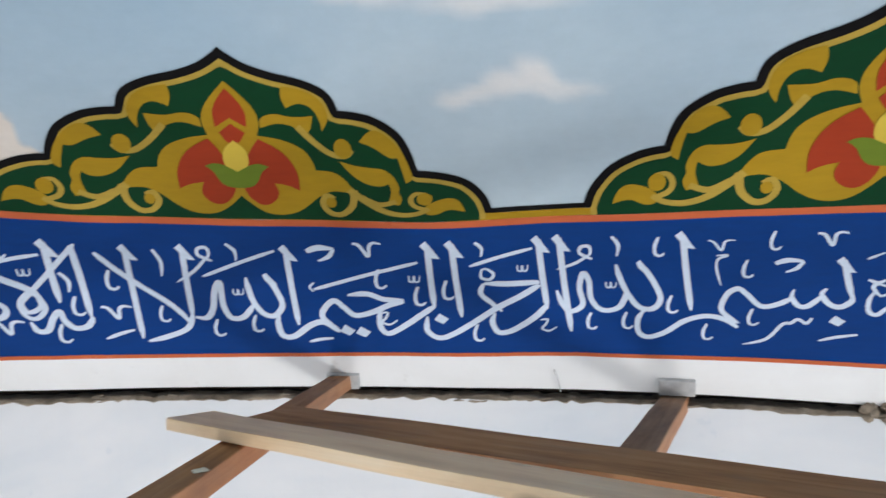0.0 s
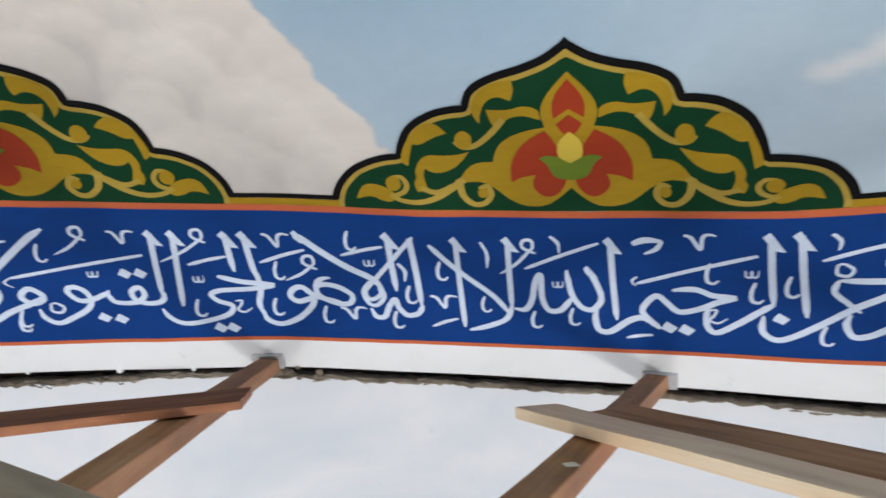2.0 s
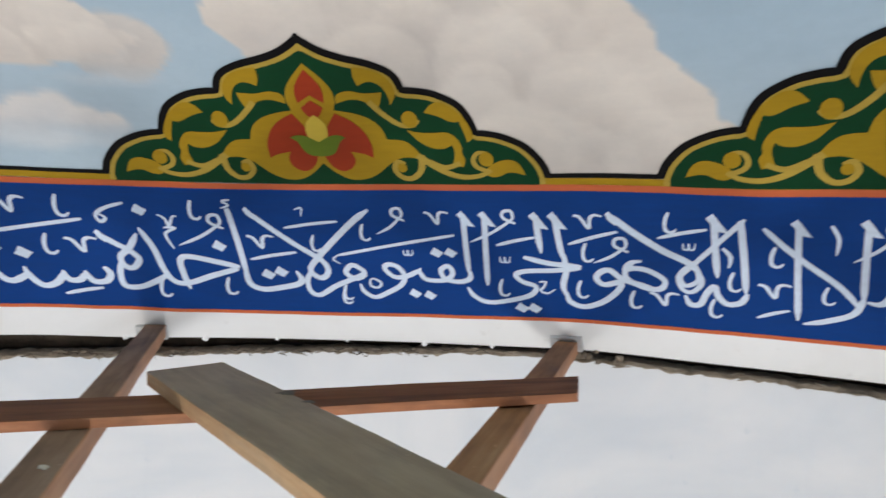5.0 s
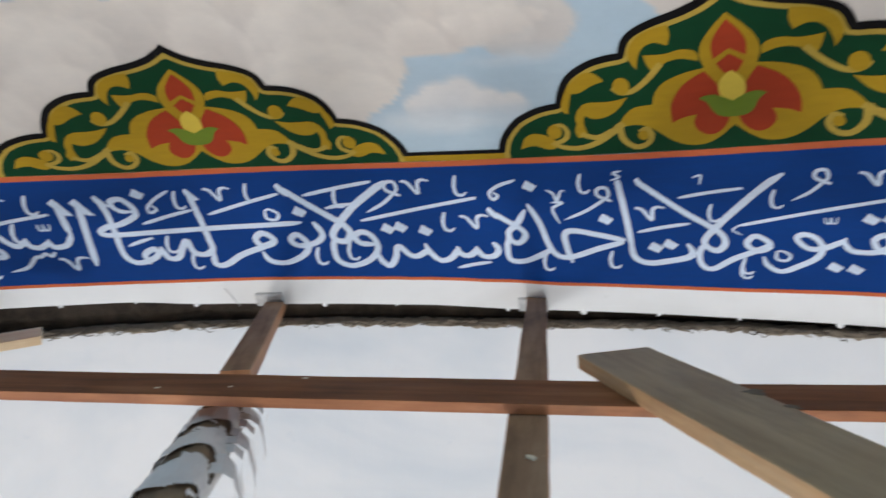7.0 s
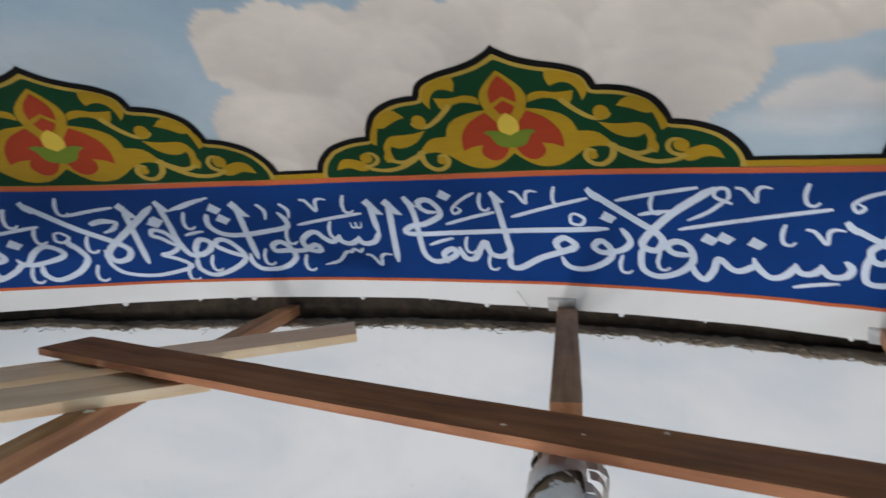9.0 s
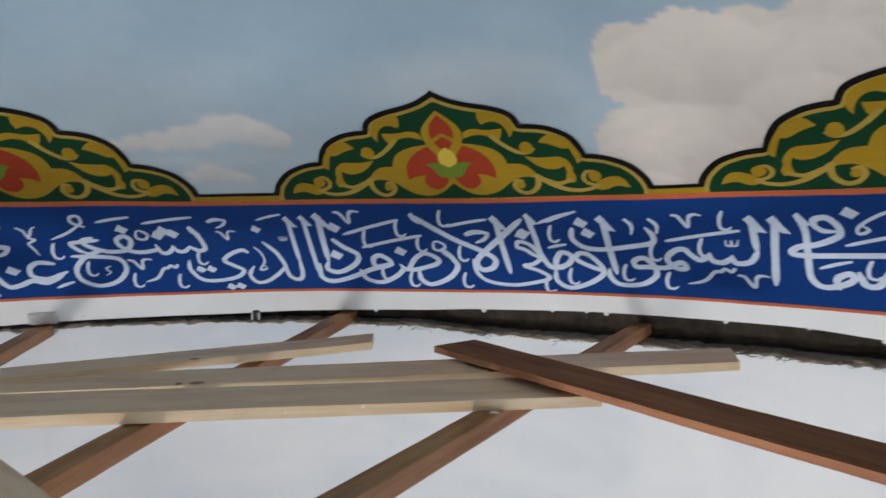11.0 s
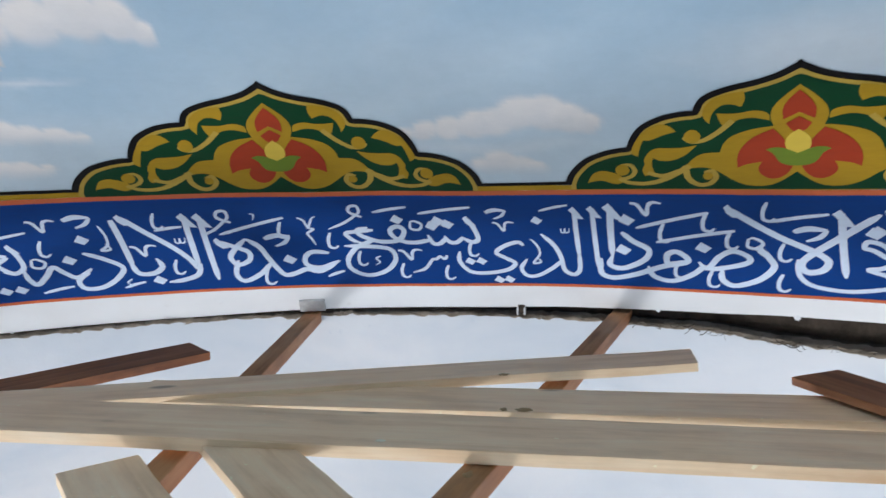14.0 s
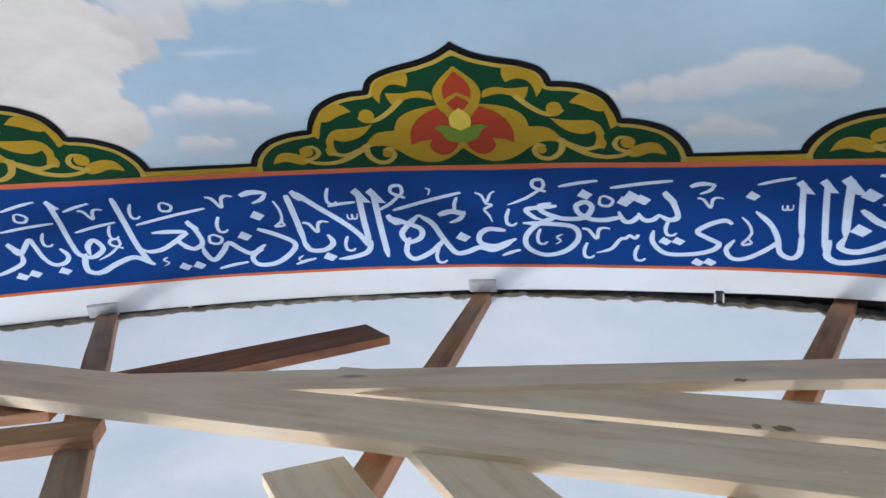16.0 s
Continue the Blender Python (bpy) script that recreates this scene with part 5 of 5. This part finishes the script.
dot(0.18, 17.6, -20.8)
bar(0.18, 8, -14.6, 26.4, -11.6)
bar(0.18, -7.7, -13.4, 4.4, -10.9)
ring(0.18, 6.7, -20.7)
hook(0.18, 25.3, -34.9)
damma(0.18, -13.5, -13.1, -24.3, -22.2)
vee(0.18, 3.1, -37.2)
small_sin(0.18, 16, -39.5, 2.8, -48.3)
hook(0.18, 0.1, -47.3)
hook(0.18, 15.9, -48.6)
hook(0.18, -14.5, -39.6)
pen(1.1, -7.6, -38.1, -9.4, -39.6, -8.3, -41.8, -10.1, -43.6)

with_word(237.56, "indahu")
pen(2.6, 16.8, -35.9, 11.3, -34.9, 8.2, -37.9, 8.3, -42.6, 13.4, -44.3, 20.1, -40.4)
pen(2.8, 18.2, -42.2, 12.3, -46.5, 7.7, -45.1, 3.7, -47.3, -0.1, -48.1, -2.6, -43.8, -4.9, -37.3, -7.1, -31, -11.2, -26.2)
pen(2.6, -4.2, -40.6, -8.5, -46.8, -14.6, -50.9, -17.1, -46.5, -15.3, -38.4)
pen(2.6, -20.4, -27.2, -15.5, -30.6, -11.1, -33.9, -11.6, -38.7, -15.7, -41, -17.7, -36.8, -15.7, -32.2, -11.2, -26.2)
serif(0.19, -20.4, -27.2)
dot(0.19, 2.5, -39.2)
bar(0.19, 14.9, -49.9, 21.1, -46.7)
bar(0.19, -19.4, -23.4, 3.7, -15.1)
comma(0.19, 0.3, -26.7)
pen(1.3, 8.3, -15.3, 10.3, -16.9, 11.5, -20.6, 13.3, -16.1, 14.8, -15)
pen(1.3, 11, -21.2, 13.2, -21.9, 10.8, -24.2, 11.9, -27.2, 12.9, -30.9)
hook(0.19, 2.2, -22.3)
hook(0.19, 18.7, -29)
damma(0.19, -16.4, -14.1, -25.6, -23.9)
pen(1.1, -7.5, -12.3, -6.2, -13.2, -7, -16)
hook(0.19, -5.9, -49.3)

with_word(244.09, "illa")
alif(3, 1, 8.7, -13, 10.6, -49.4)
alif(3, 1, 3.8, -12.6, 5.2, -40.9)
pen(2.8, -16, -11.9, -9.9, -19.7, -1.9, -29.3, 2.8, -36.9, 4.1, -42.4)
serif(0.18, -16, -12.5)
pen(2.6, 5.8, -39.3, 4.1, -45.7, -1.4, -48.6, -6.2, -49.3)
bar(0.18, -6.2, -19.9, 3, -18.2)
shadda(0.18, 1.4, -25.6)
hook(0.18, -4.9, -15)
hook(0.18, -1.8, -41)

with_word(249.1, "biidhnihi")
alif(2.9, 0, 7.3, -13.2, 9.9, -39.4)
pen(2.7, 9.5, -37.7, 11.2, -43.3, 15.9, -43.7, 19.2, -40.1, 18, -35.1)
dot(0.18, 17.2, -48.1)
vee(0.18, 14.8, -30.2)
bar(0.18, 5.4, -51.3, 12.4, -48.4)
pen(1.1, 8.4, -46.3, 6.7, -48.2, 8, -50)
pen(2.5, -4.6, -30.2, 1.3, -33.9, 6.5, -39.1, 4.4, -44.7, -1, -49.8, -6.7, -50.2, -8.3, -45.8, -5.3, -41.3, -3.2, -38.9)
pen(2.5, -4.4, -41.3, -8.5, -43.5, -11.7, -40.6, -14.8, -37, -17.4, -41.6, -20.8, -46, -22.9, -42.6, -23.4, -37.8)
dot(0.18, -3.5, -23.3)
dot(0.18, -9.2, -33.9)
comma(0.18, -2.5, -12.5)
bar(0.18, -19.8, -51.1, -10.1, -48.3)
pen(1.3, 2.8, -15.8, 4.2, -20.9, 4, -26.4, 1.6, -29.2, 4.5, -28.8, 3.5, -25.7)
hook(0.18, -15.8, -27.1)
ring(0.18, -18.5, -34.2)
vee(0.18, -13.9, -14.4)

with_word(256.19, "yalamu")
pen(2.3, 11.9, -25.2, 13.5, -30.6, 14, -36.2, 11.2, -39.1, 7.8, -38)
serif(0.16, 11.9, -25.2)
pen(2.3, 10.2, -29.6, 5.1, -29, -0.5, -29.1)
pen(2.3, 10.4, -30.2, 6.8, -33.9, 9.6, -38.2, 12.1, -38.5)
pen(2.3, 7.9, -32.4, 1.7, -37.9, -2.8, -39, -5.1, -37.1)
pen(2.6, -8.8, -10.1, -7.7, -20.3, -6.2, -33.8, -4.6, -41.8, -3, -46.2)
pen(2.6, -2.5, -46.3, -7.6, -41.5, -13.2, -43.8, -19.1, -48.3, -22.5, -47.1, -22.8, -42.4, -21.6, -37.3)
dot(0.16, 6.6, -48.8)
dot(0.16, 11.1, -48.6)
bar(0.16, -4.3, -24.4, 18, -17.8)
ring(0.16, 6.2, -15.8)
hook(0.16, -3.9, -17.7)
pen(1, 2, -42.7, 0.6, -44.1, 2, -45.9, 0.4, -47.3)

with_word(260.31, "ma")
pen(2.3, -5.1, -11.6, -4.1, -21, -3.2, -31.4, -2, -37.6, 1.6, -39.7, 5.3, -35.6, 3.5, -30.8, 1.2, -33.6, 1, -38.7)
serif(0.15, -5, -11.1)
bar(0.15, -2.1, -15.6, 5.8, -12.2)
bar(0.15, -1, -26.3, 11.4, -22.3)
vee(0.15, 5.5, -17.3)
hook(0.15, 9.5, -27.6)
damma(0.15, 9.8, -33.8, 3, -41.5)

with_word(262.8, "bayna")
pen(2, 6.2, -33.8, 7.8, -37.8, 6.2, -41.5, 2.9, -41.9, 0.7, -37.6, -0.4, -31.4, -1.3, -28.3, -5.1, -35.1, -7.1, -30.4)
pen(2, -4.7, -35.2, -5.3, -39.6, -9.1, -42.9, -14.2, -45.6)
serif(0.15, -6.7, -30.5)
dot(0.15, 5.3, -46)
dot(0.15, -6.8, -47)
dot(0.15, -3.1, -46.1)
bar(0.15, -5.5, -13.7, 4.2, -9.9)
bar(0.15, -7.9, -23.6, 7.1, -20.8)
ring(0.15, -1, -17)
hook(0.15, 3.2, -29)


def finish_lettering():
    for angle, pieces in lettered:
        root = tagged(new("brush_lettering"), "white brush lettering of one word in Arabic script", "lettering", "lettering on the blue band")
        for where, v, f in pieces:
            mesh_object("letter_stroke" if where == "letters" else "vowel_mark", v, f, LETTER, root)


finish_lettering()


# ---- the wrapped log that carries a joist on ----
def build_log():
    a, b = Vector((-2.342, 0.356, -0.409)), Vector((-0.864, 0.473, -0.406))
    L, ex = (b - a).length, (b - a).normalized()
    ey = Vector((0, 0, 1)).cross(ex).normalized()
    ez = ex.cross(ey)
    root = new("wrapped_log")
    root.matrix_world = Matrix.Translation(a) @ Matrix((ex, ey, ez)).transposed().to_4x4()
    tagged(root, "round log wrapped in torn white paper", "log")

    def tube(radius, x0, x1, nx, na, seed, hole=None, rough=0.003):
        bm = bmesh.new()
        g = []
        for i in range(nx + 1):
            x = x0 + (x1 - x0) * i / nx
            row = []
            for j in range(na):
                t = 2 * math.pi * j / na
                r = radius + rough * noise.noise((x * 9, math.cos(t) * 1.5 + seed, math.sin(t) * 1.5)) + rough * 0.7 * noise.noise((x * 40, j * 0.5, seed))
                row.append(bm.verts.new((x, r * math.cos(t), r * math.sin(t))))
            g.append(row)
        for i in range(nx):
            for j in range(na):
                if hole is None or not hole(x0 + (x1 - x0) * (i + 0.5) / nx, 2 * math.pi * (j + 0.5) / na):
                    bm.faces.new((g[i][j], g[i + 1][j], g[i + 1][(j + 1) % na], g[i][(j + 1) % na]))
        if hole is None:
            bm.faces.new(g[0][::-1])
            bm.faces.new(g[-1])
        loose = [v for v in bm.verts if not v.link_faces]
        bmesh.ops.delete(bm, geom=loose, context="VERTS")
        return bm

    part("log", tube(0.046, 0, L, 60, 20, 1.0, None, 0.004), BARE_LOG, root, "dark bare wood of the log")

    def torn(x, t):
        gash = math.sin(x * 46 + 1.3 * math.sin(t * 2) + 2 * noise.noise((x * 6, t, 2)))
        top = math.cos(t - math.pi / 2)
        return gash > 0.42 and top > -0.25 and noise.noise((x * 30, t * 2.2, 7)) > -0.35

    part("paper_wrapping", tube(0.052, 0.06, 0.70, 150, 44, 4.0, torn, 0.004), PAPER, root, "torn white paper wrapping")
    for k in range(10):
        x = 0.04 + 0.045 * k
        drop = 0.09 + 0.1 * abs(noise.noise((k * 1.7, 3, 3)))
        bm = bmesh.new()
        rows = []
        for i in range(8):
            f = i / 7
            w = 0.02 + 0.006 * noise.noise((k * 2.3, f * 6, 1)) - 0.01 * f ** 4
            y = 0.05 + 0.034 * min(1.0, f * 3.5) + 0.005 * math.sin(f * 5 + k * 2)
            z = 0.022 - drop * max(0.0, f - 0.12)
            rows.append([bm.verts.new((x - w, y, z)), bm.verts.new((x + w, y + 0.004, z))])
        for i in range(7):
            bm.faces.new((rows[i][0], rows[i + 1][0], rows[i + 1][1], rows[i][1]))
        part("paper_strip", bm, PAPER, root)


build_log()


# ---- small things along the rim ----
def rim_lug(angle, size, seed):
    bm = bmesh.new()
    bmesh.ops.create_cube(bm, size=1, matrix=Matrix.Diagonal((0.022, size, size * 1.3, 1)))
    bmesh.ops.bevel(bm, geom=bm.edges[:], offset=size * 0.22, segments=2, affect="EDGES")
    for v in bm.verts:
        v.co += Vector((noise.noise(v.co * 90 + Vector((seed, 0, 0))), noise.noise(v.co * 90 + Vector((0, seed, 0))), 0)) * 0.003
    ob = part("mortar_lug", bm, WHITE_STRIP, None)
    p = on_dome(angle, along(RIM_FOOT, angle) - 0.002, -0.004)
    ob.matrix_world = Matrix.Translation(p) @ Matrix.Rotation(radians(angle), 4, "Z")
    return tagged(ob, "small white mortar lug on the rim's lower edge", "mortar lug", "mortar lugs")


for k, a in enumerate((139.3, 143.3, 148.0, 152.2, 156.5, 161.1, 168.2, 172.9, 181.2, 184.9, 189.4, 196.7, 198.0, 200.3, 205.1, 213.0, 255.4)):
    rim_lug(a, 0.016 + 0.006 * math.sin(k * 1.9), k * 3.1)


def rim_bracket(angle):
    """A rusty clip that hangs under the rim."""
    root = new("rim_clip")
    bm = bmesh.new()
    bmesh.ops.create_cube(bm, size=1, matrix=Matrix.Diagonal((0.012, 0.03, 0.05, 1)))
    bmesh.ops.bevel(bm, geom=bm.edges[:], offset=0.003, segments=1, affect="EDGES")
    part("plate", bm, CEMENT, root)
    for s in (-1, 1):
        bm = bmesh.new()
        bmesh.ops.create_cube(bm, size=1, matrix=Matrix.Translation((-0.012, s * 0.014, -0.012)) @ Matrix.Diagonal((0.022, 0.006, 0.03, 1)))
        part("arm", bm, ZINC, root)
    root.matrix_world = Matrix.Translation(on_dome(angle, along(RIM_FOOT, angle), 0.004)) @ Matrix.Rotation(radians(angle), 4, "Z")
    tagged(root, "small rusty metal clip under the rim", "metal clip", "rim clips")


rim_bracket(221.8)


def wire(angle, bend):
    cu = bpy.data.curves.new("wire", "CURVE")
    cu.dimensions, cu.bevel_depth, cu.resolution_u = "3D", 0.0022, 3
    sp = cu.splines.new("POLY")
    pts = [on_dome(angle + bend * f * f, along(RIM_FOOT, angle) + 0.10 * f, 0.012 + 0.012 * math.sin(f * 3)) for f in (0, 0.25, 0.5, 0.75, 1.0)]
    sp.points.add(len(pts) - 1)
    for p, q in zip(sp.points, pts):
        p.co = (*q, 1)
    ob = new("wire", cu)
    cu.materials.append(ZINC)
    dg = bpy.context.evaluated_depsgraph_get()
    me = bpy.data.meshes.new_from_object(ob.evaluated_get(dg))
    bpy.data.objects.remove(ob)
    w = new("tie_wire", me)
    return tagged(w, "thin bent tie wire sticking up at the rim", "wire", "tie wires")


for a, b in ((178.4, 0.6), (101.8, 0.3)):
    wire(a, b)


def crumb_heap(angle, width):
    """Loose plaster by a joist's end."""
    bm = bmesh.new()
    for k in range(14):
        a = angle + random.uniform(-width, width)
        r = random.uniform(0.006, 0.016)
        p = Vector(((DRUM - 0.03) * math.cos(radians(a)), (DRUM - 0.03) * math.sin(radians(a)), along(LEDGE, a) + random.uniform(-0.012, 0.03)))
        res = bmesh.ops.create_icosphere(bm, subdivisions=1, radius=r, matrix=Matrix.Translation(p))
        for v in res["verts"]:
            v.co += (v.co - p) * 0.6 * noise.noise(v.co * 70)
    ob = part("plaster_rubble", bm, CRUMB, None)
    tagged(ob, "loose crumbs of broken plaster beside a joist", "rubble", kind="stuff")


crumb_heap(133.3, 1.3)
crumb_heap(87.4, 0.6)


def edge_fibres():
    """Torn sack fibres and plaster hair that hang along the open joint."""
    v, f = [], []
    for k in range(170):
        a = random.uniform(138, 214)
        r = DRUM - 0.036 - random.uniform(0, 0.012)
        z = along(LEDGE, a) + random.uniform(-0.008, 0.014)
        run, drop = random.uniform(-1.3, 1.3), random.uniform(-0.018, 0.006)
        w = random.uniform(0.0008, 0.0022)
        base = len(v)
        for i in range(6):
            t = i / 5
            b = radians(a + run * t)
            h = z + drop * t * t + 0.007 * math.sin(t * 6 + k)
            for dz, dr in ((w, 0), (-w, 0), (0, -w)):
                v.append(((r + dr) * math.cos(b), (r + dr) * math.sin(b), h + dz))
        for i in range(5):
            for j in range(3):
                f.append((base + i * 3 + j, base + i * 3 + 3 + j, base + i * 3 + 3 + (j + 1) % 3, base + i * 3 + (j + 1) % 3))
    ob = mesh_object("torn_fibres", v, f, CEMENT)
    tagged(ob, "dark torn fibres hanging along the broken plaster edge", "fibres", kind="stuff")


edge_fibres()


def edge_flakes():
    """Torn beige and brown plaster flakes along the broken lip of the drum."""
    bm = bmesh.new()
    for k in range(260):
        a = random.uniform(80, 270) if k % 3 == 0 else random.uniform(138, 214)
        long, tall, deep = random.uniform(0.012, 0.05), random.uniform(0.003, 0.008), random.uniform(0.004, 0.010)
        b = radians(a)
        r = DRUM - 0.036 - random.uniform(0, 0.008)
        at = Matrix.Translation((r * math.cos(b), r * math.sin(b), along(LEDGE, a) + random.uniform(-0.010, 0.012)))
        made = bmesh.ops.create_icosphere(bm, subdivisions=1, radius=0.5, matrix=at @ Matrix.Rotation(b + random.uniform(-0.2, 0.2), 4, "Z") @ Matrix.Rotation(random.uniform(-0.25, 0.25), 4, "X") @ Matrix.Diagonal((deep, long, tall, 1)))
        for v in made["verts"]:
            v.co += noise.noise_vector(v.co * 60) * 0.004
    ob = part("plaster_flakes", bm, CRUMB, None)
    tagged(ob, "torn beige plaster flakes along the broken wall edge", "plaster flakes", kind="stuff")


edge_flakes()


def splash(name, x, y, z, radius, mat, label, category, group, stretch=1.0, turn=0.0, height=0.002):
    """A dried drop or stain with a wavy edge, lying on the timber."""
    bm = bmesh.new()
    rim, top = [], []
    for i in range(22):
        a = 2 * math.pi * i / 22
        r = radius * (1 + 0.6 * noise.noise((math.cos(a) * 1.7 + x * 9, math.sin(a) * 1.7, y * 7)))
        px, py = r * math.cos(a) * stretch, r * math.sin(a)
        c, s = math.cos(turn), math.sin(turn)
        rim.append(bm.verts.new((px * c - py * s, px * s + py * c, 0)))
        top.append(bm.verts.new(((px * c - py * s) * 0.8, (px * s + py * c) * 0.8, height)))
    for i in range(22):
        bm.faces.new((rim[i], rim[(i + 1) % 22], top[(i + 1) % 22], top[i]))
    bm.faces.new(top)
    ob = part(name, bm, mat, None)
    ob.location = (x, y, z)
    return tagged(ob, label, category, group)


DRIED = paint("dried_cream_paint", (0.82, 0.72, 0.55), 0.7, 0.1)
DROP = "dried paint drops on the timber"
for x, y, r in ((-1.026, 2.151, 0.010), (-1.448, -1.368, 0.009), (-1.41, -1.45, 0.006), (-2.131, 0.272, 0.003), (-2.161, 0.561, 0.0035), (-2.118, 0.42, 0.002), (-1.746, 0.958, 0.007), (-2.148, -0.702, 0.008)):
    splash("paint_drop", x, y, timber_top(x, y) + 0.0006, r, DRIED, "small dried drop of white paint on timber", "paint drop", DROP, 1.5, x * 5)
STAIN = rough_cement("dark_wet_stain", (0.12, 0.1, 0.075), (0.25, 0.205, 0.15))
for dx, dy, r, turn in ((0, 0, 0.036, 0.2), (0.035, 0.022, 0.02, 0.9), (-0.03, -0.024, 0.017, 2.0), (0.052, -0.006, 0.011, 0.4)):
    x, y = -1.823 + dx, 1.371 + dy
    splash("dark_stain", x, y, timber_top(x, y) + 0.0014 + r * 0.01, r, STAIN, "dark damp stain on the weathered board", "stain", "stains on the boards", 1.25, turn, 0.0006)
KNOT = rough_cement("knot_in_pine", (0.3, 0.18, 0.08), (0.46, 0.3, 0.15))
for x, y, r, turn in ((-1.773, -1.408, 0.012, 2.3), (-1.505, -1.276, 0.010, 0.5), (-1.878, -1.603, 0.011, 2.6), (-1.738, -1.440, 0.008, 0.8)):
    splash("dark_knot", x, y, timber_top(x, y) + 0.0012, r, KNOT, "small dark knot in a pale board", "knot", "knots and scuffs of the boards", 1.5, turn, 0.0005)
